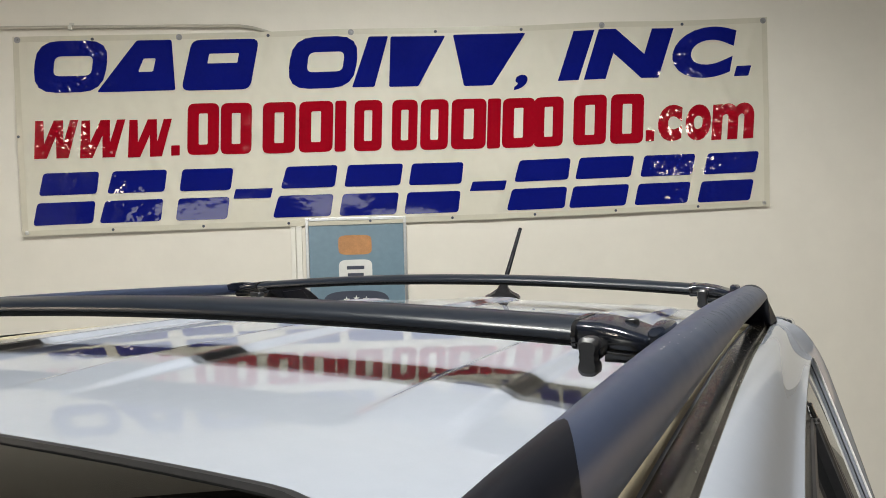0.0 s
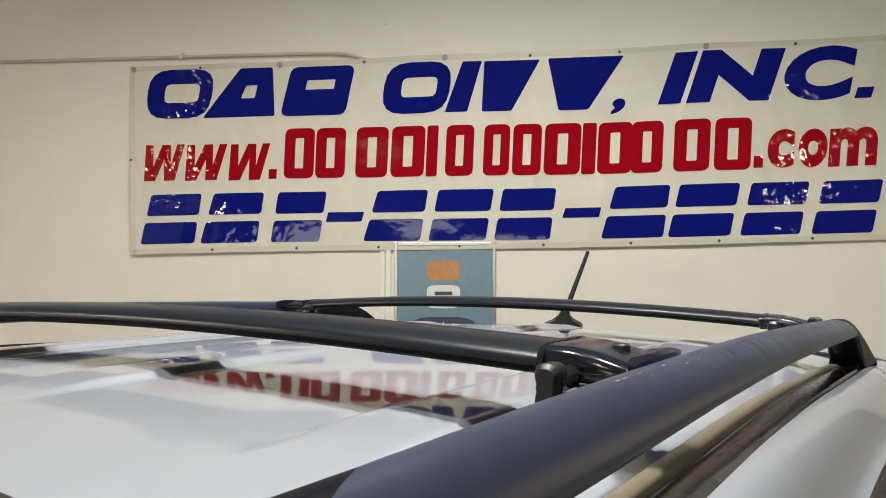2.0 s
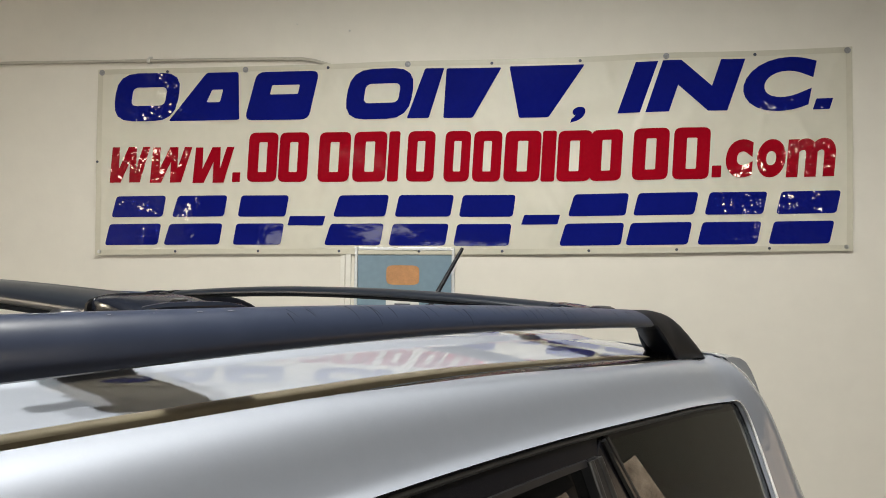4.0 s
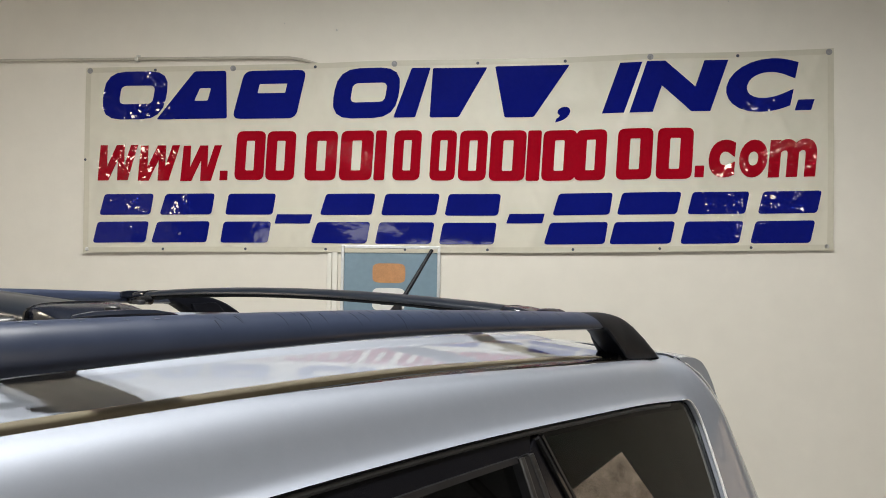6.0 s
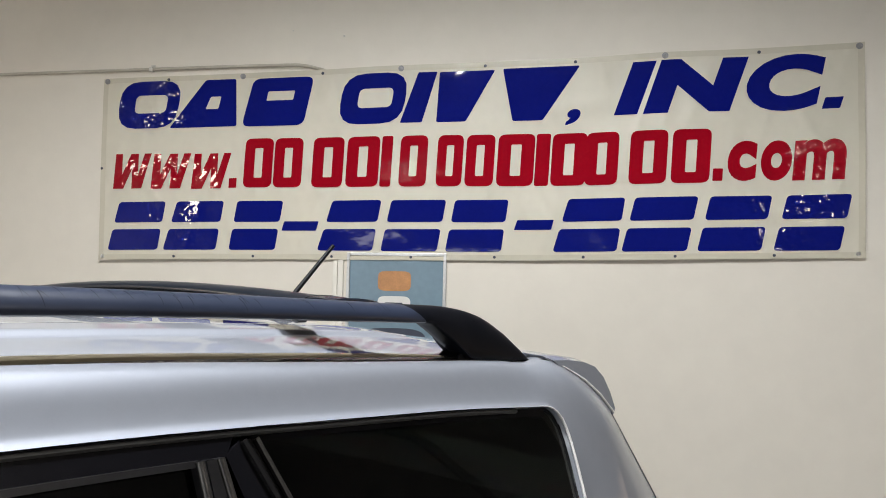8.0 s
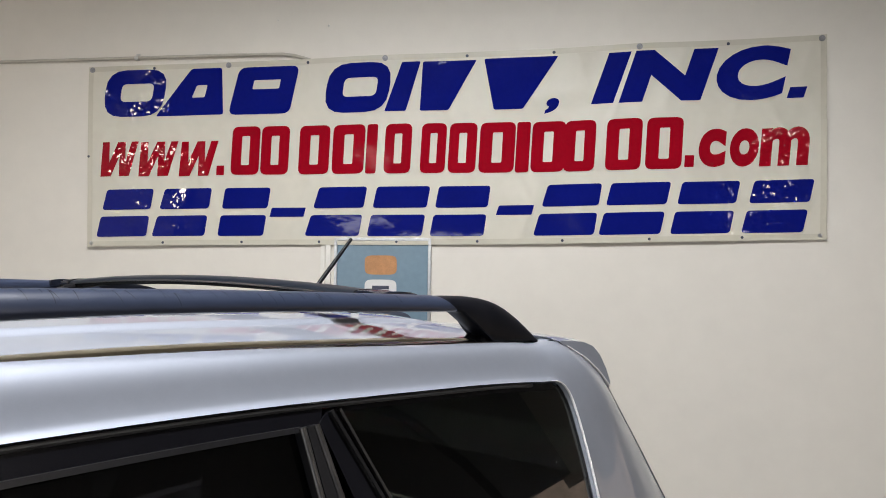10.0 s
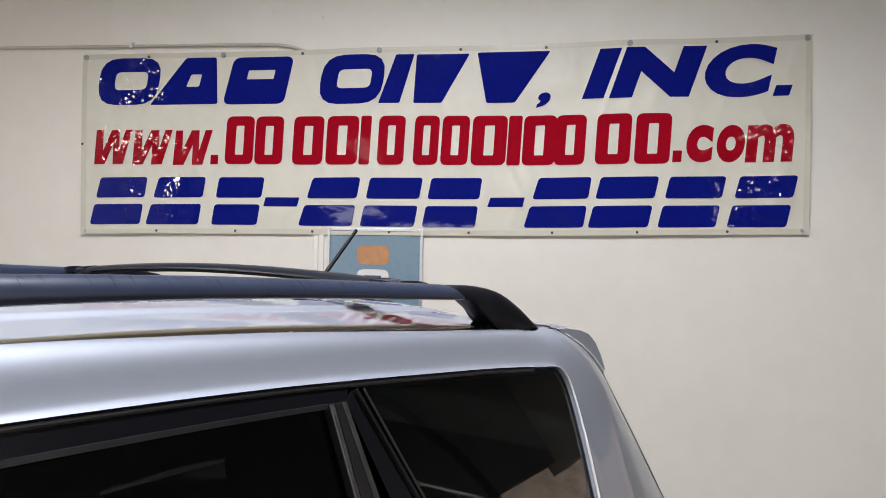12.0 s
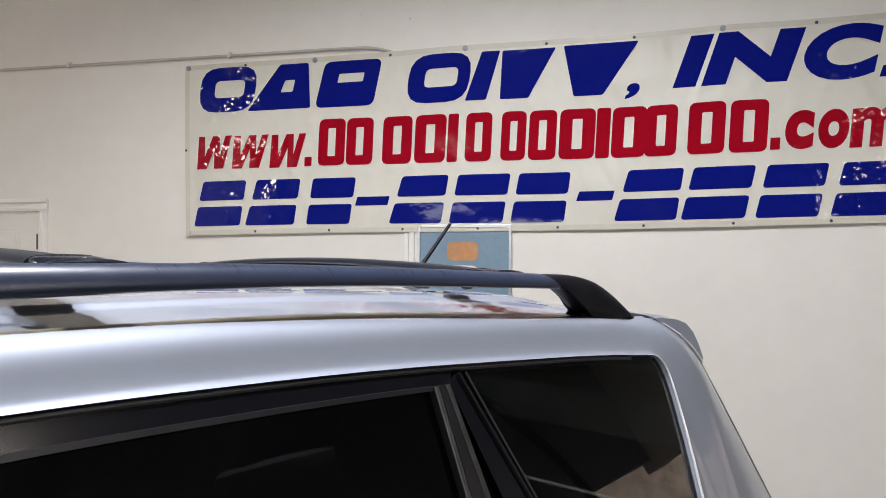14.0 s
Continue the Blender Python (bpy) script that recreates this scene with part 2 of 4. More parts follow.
def loft(rings, closed=True, caps=True):
    """Skin through rings of equally many points."""
    bm = bmesh.new()
    rows = [[bm.verts.new(p) for p in r] for r in rings]
    n = len(rows[0])
    for a, b in zip(rows, rows[1:]):
        for i in range(n if closed else n - 1):
            j = (i + 1) % n
            bm.faces.new((a[i], a[j], b[j], b[i]))
    if caps and closed:
        bm.faces.new(rows[0][::-1])
        bm.faces.new(rows[-1])
    return bm


def tube(points, r, n=8, taper=0):
    pts = [Vector(p) for p in points]
    rings, full = [], r
    for i, p in enumerate(pts):
        d = (pts[min(i + 1, len(pts) - 1)] - pts[max(i - 1, 0)]).normalized()
        a = d.cross(Vector((0, 0, 1)))
        if a.length < 1e-3:
            a = Vector((1, 0, 0))
        a.normalize()
        b = d.cross(a)
        r = full * (min(1.0, .12 + i / taper) if taper > 0 else min(1.0, max(.3, (i + 20 + taper) / 20))) if taper else full
        rings.append([p + (a * math.cos(k * math.tau / n) + b * math.sin(k * math.tau / n)) * r for k in range(n)])
    return loft(rings)


def lerp_tab(tab, u):
    """Smooth value from a table of (u, value)."""
    us, vs = [t[0] for t in tab], [t[1] for t in tab]
    if u <= us[0]:
        return vs[0]
    if u >= us[-1]:
        return vs[-1]
    for i in range(len(us) - 1):
        if u <= us[i + 1]:
            h = us[i + 1] - us[i]
            s = (u - us[i]) / h
            m0 = (vs[i + 1] - vs[max(i - 1, 0)]) / (us[i + 1] - us[max(i - 1, 0)])
            m1 = (vs[min(i + 2, len(vs) - 1)] - vs[i]) / (us[min(i + 2, len(us) - 1)] - us[i])
            return ((2 * s ** 3 - 3 * s * s + 1) * vs[i] + (s ** 3 - 2 * s * s + s) * h * m0
                    + (3 * s * s - 2 * s ** 3) * vs[i + 1] + (s ** 3 - s * s) * h * m1)


# ---------------------------------------------------------------- the hall
WY = 4.75                       # face of the banner wall
X0, X1, Y0 = -6.5, 6.6, -7.0    # inner faces of the other walls
DX0, DX1, DTOP = -4.38, -3.467, 2.08   # doorway in the banner wall
NX = 3.5                        # beyond this, out of view, the wall is toned down
OX = 5.5                        # opening in the toned-down end of that wall
GY0, GTOP = 1.2, 1.95  # garage opening in the east wall


def wall(name, *boxes, paint=None, label="cream painted plaster wall, smooth and slightly stained"):
    return tagged(link(name, join(*[box(*b) for b in boxes]), paint or M_WALL), label, "wall", kind="structure")


wall("wall_north", (X0 - .2, DX0, WY, WY + .2, 0, CEIL), (DX1, NX, WY, WY + .2, 0, CEIL), (DX0, DX1, WY, WY + .2, DTOP, CEIL))
wall("wall_northeast", (NX, OX, WY, WY + .2, 0, CEIL), (OX, X1 + .2, WY, WY + .2, 1.84, CEIL), paint=M_NE, label="unseen end of the wall beside an opening, toned down")
WX0, WX1, WZ0, WZ1 = -4.6, .8, .4, 2.5   # unseen window added behind the camera
wall("wall_south", (X0 - .2, WX0, Y0 - .2, Y0, 0, CEIL), (WX1, X1 + .2, Y0 - .2, Y0, 0, CEIL), (WX0, WX1, Y0 - .2, Y0, 0, WZ0), (WX0, WX1, Y0 - .2, Y0, WZ1, CEIL), paint=M_DARKWALL, label="dark grey painted wall, out of view, with an added window")
win = tagged(new("unseen_window"), "unseen added window with dark aluminium frame", "window", kind="structure")
for a in range(4):
    x = WX0 + (WX1 - WX0) * a / 3
    part("mullion", box(x - .03, x + .03, Y0 - .14, Y0 - .06, WZ0, WZ1, .004), M_CAP, win)
for z in (WZ0, WZ1):
    part("transom", box(WX0 + .035, WX1 - .035, Y0 - .145, Y0 - .055, z - .03, z + .03, .004), M_CAP, win)
# area lamp added in the opening as cool fill light
day = new("added_daylight", bpy.data.lights.new("added_daylight", "AREA"))
day.data.shape, day.data.size, day.data.size_y, day.data.energy, day.data.color = "RECTANGLE", WX1 - WX0 - .1, WZ1 - WZ0 - .1, 40, (0.80, 0.90, 1.0)
day.matrix_world = look(((WX0 + WX1) / 2, Y0 - .03, (WZ0 + WZ1) / 2), ((WX0 + WX1) / 2, 0, (WZ0 + WZ1) / 2))
wall("wall_west", (X0 - .2, X0, Y0, WY, 0, CEIL))
wall("wall_east", (X1, X1 + .2, Y0, GY0, 0, CEIL), (X1, X1 + .2, GY0, WY, GTOP, CEIL), paint=M_EAST, label="grey painted wall with a gateway opening")
tagged(link("floor", box(X0 - .2, X1 + .2, Y0 - .2, WY + .2, -.15, 0), M_FLOOR), "grey sealed concrete showroom floor", "floor", kind="structure")
tagged(link("ceiling", box(X0 - .2, X1 + .2, Y0 - .2, WY + .2, CEIL, CEIL + .15), M_CEIL), "dark painted hall ceiling", "ceiling", kind="structure")
tagged(link("beam", box(X0 - .2, X1 + .2, WY - .04, WY, 3.80, CEIL), M_CEIL), "dark painted beam along the top of the wall", "beam", kind="structure")
tagged(link("backdrop_bricks", box(13.0, 13.3, -10, 26, -.16, 4), M_BRICK), "sunlit brown brick wall across the yard", "wall", kind="structure")
tagged(link("ground", box(-60, 60, -60, 60, -.4, -.16), M_GRAVEL), "brown gravel yard in sunlight outside", "ground", kind="structure")


def build_fixture(x, y, z):
    """Pendant added out of view; its bell shade keeps light off the upper walls."""
    f = thing("added_pendant", Matrix.Translation((x, y, z)), "added unseen pendant lamp with a grey bell shade", "lamp", "pendant lamps")
    prof = ((.05, .20), (.10, .185), (.19, .12), (.25, .03), (.29, -.106), (.295, -.106), (.256, .03), (.196, .125), (.10, .193), (.05, .21))
    part("shade", loft([[Vector((r * math.cos(k * math.tau / 40), r * math.sin(k * math.tau / 40), h)) for r, h in prof] for k in range(41)], caps=False), M_SHADE, f, "grey bell shade added to trim light on the upper walls", smooth=True)
    part("diffuser", cyl((0, 0, .006), (0, 0, .018), .15, .16, 32), M_LAMP, f, "glowing white diffuser", smooth=True)
    part("rod", cyl((0, 0, .195), (0, 0, CEIL - z), .012, n=10), M_STEEL, f)
    return f


for fx, fy, fz, watts, tone in FIXTURES:
    build_fixture(fx, fy, fz)
    lamp = new("lamp_light", bpy.data.lights.new("lamp_light", "AREA"))
    lamp.data.shape, lamp.data.size, lamp.data.energy, lamp.data.color = "DISK", 0.28, watts, tone
    lamp.matrix_world = look((fx, fy, fz), (fx, fy, 0))


def build_globe(x, y, z, r, strength, tone):
    g = thing("globe_lamp", Matrix.Translation((x, y, z)), "round white glass globe lamp on a steel rod", "lamp", "globe lamps")
    part("globe", ball((0, 0, 0), r, u=32, v=20), mat("glowing_globe", (.9, .9, .9), .4, emit=tone, power=strength), g, "glowing white glass globe", smooth=True)
    part("collar", cyl((0, 0, r - .015), (0, 0, .30), .07, .05, 20), M_STEEL, g, smooth=True)
    part("rod", cyl((0, 0, .30), (0, 0, CEIL - z), .012, n=10), M_STEEL, g)
    return g


for row in GLOBES:
    build_globe(*row)


# door in the banner wall
def build_door():
    d = tagged(new("door_1"), "closed cream painted panel door with a moulded casing", "door", kind="structure")
    d.location = (0, WY, 0)
    part("casing", join(box(DX1, DX1 + .075, -.018, 0, 0, DTOP, .004), box(DX1 + .012, DX1 + .030, -.026, -.017, 0, DTOP, .003), box(DX1 + .048, DX1 + .072, -.036, -.017, 0, DTOP, .004)), M_TRIM, d)
    part("casing", join(box(DX0 - .075, DX0, -.018, 0, 0, DTOP, .004), box(DX0 - .055, DX0 - .03, -.026, -.017, 0, DTOP, .003)), M_TRIM, d)
    part("casing", join(box(DX0 - .08, DX1 + .08, -.019, 0, DTOP + .0005, DTOP + .09, .004), box(DX0 - .08, DX1 + .075, -.027, -.018, DTOP + .012, DTOP + .032, .003), box(DX0 - .09, DX1 + .09, -.042, -.018, DTOP + .066, DTOP + .094, .004)), M_TRIM, d)
    leaf = part("leaf", box(DX0 + .006, DX1 - .006, .012, .052, .01, DTOP - .006, .003), M_DOOR, d)
    for z0, z1 in ((.25, .95), (1.1, DTOP - .15)):
        for xa, xb in ((DX0 + .12, (DX0 + DX1) / 2 - .05), ((DX0 + DX1) / 2 + .05, DX1 - .19)):
            part("panel", box(xa, xb, .004, .013, z0, z1, .003), M_DOOR, leaf)
            part("panel_field", box(xa + .03, xb - .03, -.004, .005, z0 + .03, z1 - .03, .004), M_DOOR, leaf)
    for z in (.3, 1.05, DTOP - .23):
        part("hinge", join(cyl((DX1 - .006, .000, z - .06), (DX1 - .006, .000, z + .06), .009, n=12), box(DX1 - .034, DX1 - .007, .004, .0118, z - .06, z + .06)), M_HINGE, d, "dark worn steel hinge")
    part("handle", join(cyl((DX0 + .07, .012, 1.0), (DX0 + .07, -.05, 1.0), .012), ball((DX0 + .07, -.06, 1.0), .028)), M_STEEL, d, smooth=True)


build_door()


# ---------------------------------------------------------------- banner
TL, TR, BR, BL = Vector((-2.231, 3.117)), Vector((2.521, 3.199)), Vector((2.512, 1.963)), Vector((-2.207, 1.889))


def sag(s, r):
    """Small billow of the cloth off the wall."""
    w = .012 + .010 * r + .006 * math.sin(9 * s + 1.0) * r + .005 * math.sin(23 * s + 4 * r) * (1 - r)
    w += .012 * r * (1 - r) * (1 + math.sin(5.2 * s + 2))
    w += .004 * noise.noise(Vector((s * 14, r * 5, 3.0)))
    return w


TOPDIP = [(0, .0), (.10, -.004), (.21, -.006), (.33, -.010), (.433, -.004), (.55, -.012), (.66, -.014), (.77, -.002), (.88, -.01), (1, 0)]


def on_banner(s, r, off=0.0):
    p = (TL * (1 - s) + TR * s) * (1 - r) + (BL * (1 - s) + BR * s) * r
    z = p.y + lerp_tab(TOPDIP, s) * (1 - r) + .006 * math.sin(7.0 * s + .5) * r
    return Vector((p.x, WY - sag(s, r) - off, z))


def build_banner():
    b = tagged(new("banner"), "cream vinyl banner with blue and red lettering pinned to wall", "banner")
    NS, NR = 150, 40
    bm = bmesh.new()
    front = [[bm.verts.new(on_banner(i / NS, j / NR)) for i in range(NS + 1)] for j in range(NR + 1)]
    back = [[bm.verts.new(on_banner(i / NS, j / NR, -.002)) for i in range(NS + 1)] for j in range(NR + 1)]
    for g in (front, back):
        for j in range(NR):
            for i in range(NS):
                bm.faces.new((g[j][i], g[j][i + 1], g[j + 1][i + 1], g[j + 1][i]))
    for i in range(NS):
        for j in (0, NR):
            bm.faces.new((front[j][i], front[j][i + 1], back[j][i + 1], back[j][i]))
    for j in range(NR):
        for i in (0, NS):
            bm.faces.new((front[j][i], front[j + 1][i], back[j + 1][i], back[j][i]))
    part("cloth", bm, M_VINYL, b, "cream vinyl cloth", smooth=True)
    # hems: a doubled strip along each edge
    def strip(fa, n):
        m = bmesh.new()
        rows = [[m.verts.new(fa(k / n, w)) for w in (0, .5, 1)] for k in range(n + 1)]
        for p, q in zip(rows, rows[1:]):
            for w in (0, 1):
                m.faces.new((p[w], p[w + 1], q[w + 1], q[w]))
        return m
    hem = [lambda k, w: on_banner(k, .028 * w + .001, .0022 - .001 * abs(w - .5)), lambda k, w: on_banner(k, 1 - .028 * w - .001, .0022 - .001 * abs(w - .5)),
           lambda k, w: on_banner(.0075 * w + .0003, k, .0026), lambda k, w: on_banner(1 - .0075 * w - .0003, k, .0026)]
    for h in hem:
        part("hem", strip(h, 90), M_HEM, b, smooth=True)
    # grommets and the larger screws with washers
    for s in (.1, .325, .545, .66, .88):
        p = on_banner(s, .02, .003)
        part("grommet", cyl(p, p - Vector((0, .004, 0)), .010, .008, 14), M_DARKPRINT, b)
    for s in (.006, .21, .433, .77, .994):
        p = on_banner(s, .018, .003)
        part("washer_screw", join(cyl(p, p - Vector((0, .004, 0)), .019, .018, 20), cyl(p - Vector((0, .003, 0)), p - Vector((0, .010, 0)), .009, .006, 12)), M_WASHER, b, "grey washer and screw", smooth=True)
    for s in (.115, .231, .342, .45, .56, .672, .783, .898):
        p = on_banner(s, .983, .003)
        part("grommet", cyl(p, p - Vector((0, .004, 0)), .009, .007, 14), M_DARKPRINT, b)
    for s in (.006, .992):
        p = on_banner(s, .98, .003)
        part("grommet", cyl(p, p - Vector((0, .004, 0)), .013, .011, 16), M_ALU, b)
    p = on_banner(.002, .5, .003)
    part("grommet", cyl(p, p - Vector((0, .004, 0)), .009, .007, 14), M_DARKPRINT, b)
    return b


banner = build_banner()


def film(polys):
    """Flat film shapes on the banner: polygons in (s, r), cut into small facets that follow the cloth."""
    bm = bmesh.new()
    for poly in polys:
        vs = [bm.verts.new((x, y, 0)) for x, y in poly]
        bm.faces.new(vs)
    bmesh.ops.remove_doubles(bm, verts=bm.verts[:], dist=1e-6)
    bmesh.ops.triangulate(bm, faces=bm.faces[:])
    for k in range(4):
        es = [e for e in bm.edges if (Vector((e.verts[0].co.x * 4.7, e.verts[0].co.y * 1.25)) - Vector((e.verts[1].co.x * 4.7, e.verts[1].co.y * 1.25))).length > .05]
        if not es:
            break
        bmesh.ops.subdivide_edges(bm, edges=es, cuts=1)
        bmesh.ops.triangulate(bm, faces=bm.faces[:])
    for v in bm.verts:
        v.co = on_banner(v.co.x, v.co.y, .0032)
    return bm


def slab(bl, br, tl, tr, top, bot, r=.1):
    """A plain slanted slab with softened corners: its lower and upper ends along the banner, its upper and lower edge."""
    q = [(tl, top), (tr, top), (br, bot), (bl, bot)]
    out = []
    for k in range(4):
        p, a, b = Vector(q[k]), Vector(q[k - 1]), Vector(q[(k + 1) % 4])

        def toward(o):
            d = Vector(((o - p).x * 3.76, (o - p).y))
            f = min(.45, r * (bot - top) / max(d.length, 1e-6))
            return p + (o - p) * f
        pa, pb = toward(a), toward(b)
        for t in (0, .25, .5, .75, 1):
            v = pa * (1 - t) ** 2 + p * 2 * t * (1 - t) + pb * t * t
            out.append((v.x, v.y))
    return out


def shrunk(bl, br, tl, tr, top, bot, f0, f1, g0, g1):
    """The part of a slab between shares f0..f1 of its width and g0..g1 of its height."""
    h = bot - top
    t, b = top + g0 * h, top + g1 * h

    def at(f, r):
        k = (bot - r) / h
        return (bl + (br - bl) * f) * (1 - k) + (tl + (tr - tl) * f) * k
    return at(f0, b), at(f1, b), at(f0, t), at(f1, t), t, b


def slotted(cell, slot, r, r_in):
    """A slab with a slot cut out of its middle, as a ring of quads."""
    o, n = slab(*cell, r), slab(*shrunk(*cell, *slot), r_in)
    return [(o[k], o[(k + 1) % 20], n[(k + 1) % 20], n[k]) for k in range(20)]


# upper line, blue: trade name as plain slanted slabs, some with a slot
NAME = (((.0224, .1110, .0300, .1224, .026, .286), (.27, .80, .30, .68), .42), ((.1027, .2026, .1560, .2002, .030, .288), (.42, .66, .36, .62), .05),
        ((.2098, .2990, .2263, .3134, .034, .292), (.30, .74, .28, .47), .16), ((.3458, .4345, .3566, .4446, .036, .299), (.27, .80, .30, .68), .42),
        ((.4320, .4616, .4564, .4820, .041, .299), None, .03), ((.4810, .5200, .4850, .5580, .043, .301), None, .04), ((.5809, .6193, .5680, .6660, .039, .305), None, .04))
for cell, slot, r in NAME:
    part("slab", film(slotted(cell, slot, r, .3 if r > .3 else .12) if slot else [slab(*cell, r)]), M_BLUE, banner)
# middle line, red: plain upright slabs, the wide ones with a slim slot
SITE = ((.2120, .2606), (.2547, .3028), (.3090, .3600), (.3563, .4091), (.4035, .4264), (.4290, .4739), (.4790, .5211), (.5170, .5623), (.5582, .6133), (.6068, .6328), (.6271, .6790), (.6696, .7180), (.7237, .7769), (.7744, .8281))
for k, (a, e) in enumerate(SITE):
    rise = .012 * max(0, k - 6) / 7 - .010 * max(0, 6 - k) / 6
    top, bot = .368 + rise, .628 + rise * .8
    cell = (a + .0022, e - .0058, a + .0058, e - .0022, top, bot)
    part("slab", film(slotted(cell, (.36, .64, .20, .80), .13, .04) if e - a > .03 else [slab(*cell, .05)]), M_RED, banner)
# lower line, blue: number as pairs of plain slanted bars
CELLS = ((.0117, .0924, .0280, .1035), (.0958, .1790, .1160, .1900), (.1935, .2640, .2050, .2752), (.3189, .4000, .3400, .4116), (.4063, .4868, .4207, .4987), (.4930, .5705, .5059, .5797),
         (.6311, .7150, .6510, .7252), (.7158, .7990, .7326, .8127), (.8063, .8851, .8220, .8981), (.8942, .9737, .9106, .9876))
for k, (a, b, c, d) in enumerate(CELLS):
    top, bot = .687 + .002 * k, .947 + .0017 * k
    for g0, g1 in ((0, .43), (.57, 1)):
        part("bar", film([slab(*shrunk(a, b, c, d, top, bot, .03, .97, g0, g1), .16)]), M_BLUE, banner)
for a, b, c, d in ((.2711, .3196, .2746, .3231), (.5844, .6316, .5887, .6350)):
    part("bar", film([slab(a, b, c, d, .800, .849, .1)]), M_BLUE, banner)


def film_text(body, s0, s1, r0, r1, slant, material, bold):
    """A readable letter of the banner, drawn to fill its box."""
    cu = bpy.data.curves.new("letters", "FONT")
    cu.body, cu.offset, cu.resolution_u = body, bold, 6
    ob = new("letters", cu)
    dg = bpy.context.evaluated_depsgraph_get()
    me = bpy.data.meshes.new_from_object(ob.evaluated_get(dg))
    bpy.data.objects.remove(ob)
    bpy.data.curves.remove(cu)
    bm = bmesh.new()
    bm.from_mesh(me)
    bpy.data.meshes.remove(me)
    x0, x1 = min(v.co.x for v in bm.verts), max(v.co.x for v in bm.verts)
    y0, y1 = min(v.co.y for v in bm.verts), max(v.co.y for v in bm.verts)
    for v in bm.verts:
        f, g = (v.co.x - x0) / (x1 - x0), (v.co.y - y0) / (y1 - y0)
        v.co = (s0 + (s1 - s0 - slant) * f + slant * g, r1 + (r0 - r1) * g, 0)
    bmesh.ops.triangulate(bm, faces=bm.faces[:])
    es = [e for e in bm.edges if abs(e.verts[0].co.x - e.verts[1].co.x) > .01]
    bmesh.ops.subdivide_edges(bm, edges=es, cuts=2)
    bmesh.ops.triangulate(bm, faces=bm.faces[:])
    for v in bm.verts:
        v.co = on_banner(v.co.x, v.co.y, .0032)
    return part("letter", bm, material, banner)


def heavy_w(s0, s1, r0, r1):
    """The heavy slanting w of the middle line."""
    a, b, c, d = (0, 1), (.235, .60), (.50, .42), (.655, .60)
    pieces = (((.07, 0), (.25, 0), b, a), (a, b, (.27, 1)), (b, (.47, 0), c, (.27, 1)), ((.47, 0), (.67, 0), d, c), (c, d, (.48, 1)), (d, (.82, 0), (1, 0), (.745, 1)), (d, (.745, 1), (.48, 1)))
    return part("letter", film([[(s0 + (s1 - s0) * f, r0 + (r1 - r0) * g) for f, g in poly] for poly in pieces]), M_RED, banner)


for s0, s1, r0 in ((.0200, .0780, .424), (.0776, .1372, .428), (.1382, .1968, .432)):
    heavy_w(s0, s1, r0, r0 + .190)
for ch, s0, s1, r0, r1, slant, material, bold in (
        (",", .6463, .6690, .255, .335, .006, M_BLUE, .03), ("I", .7079, .7599, .041, .297, .0235, M_BLUE, .03), ("N", .7433, .8683, .039, .298, .0225, M_BLUE, .065),
        ("C", .8591, .9584, .038, .306, .014, M_BLUE, .062), 
        ("c", .8420, .8798, .442, .632, .004, M_RED, .05), ("o", .8805, .9201, .444, .634, .004, M_RED, .05), ("m", .9179, .9805, .446, .636, .004, M_RED, .045)):
    film_text(ch, s0, s1, r0, r1, slant, material, bold)
for cell, material in (((.9512, .9717, .9555, .9762, .251, .305), M_BLUE), ((.1936, .2048, .1942, .2054, .568, .620), M_RED), ((.8260, .8378, .8268, .8386, .571, .630), M_RED)):
    part("full_stop", film([slab(*cell, .08)]), material, banner)

# ---------------------------------------------------------------- wall fittings
conduit = tagged(new("conduit"), "thin painted steel conduit clipped along the wall", "conduit")
CZ = 3.168
part("pipe", tube([(X0, WY - .017, CZ), (-3, WY - .017, CZ), (-1.2, WY - .017, CZ + .004), (-.86, WY - .017, CZ + .001), (-.78, WY - .014, CZ - .010), (-.71, WY - .006, CZ - .028), (-.64, WY + .004, CZ - .05)], .011, 10), M_PIPE, conduit, smooth=True)
for cx in (-6.0, -4.5, -3.21, -1.883):
    part("clip", join(box(cx - .012, cx + .012, WY - .031, WY, CZ - .014, CZ + .016, .003), cyl((cx + .004, WY - .002, CZ + .024), (cx + .004, WY - .012, CZ + .024), .008, n=10), box(cx - .012, cx + .016, WY - .005, WY, CZ + .012, CZ + .034)), M_STEEL, conduit, "small steel pipe clip")

race = tagged(new("cable_cover"), "white vertical wooden batten beside the poster", "batten")
part("strip", box(-.585, -.555, WY - .012, WY, .12, 1.95, .003), M_TRIM, race)
part("strip", box(-.550, -.515, WY - .018, WY, .12, 1.95, .003), M_TRIM, race)


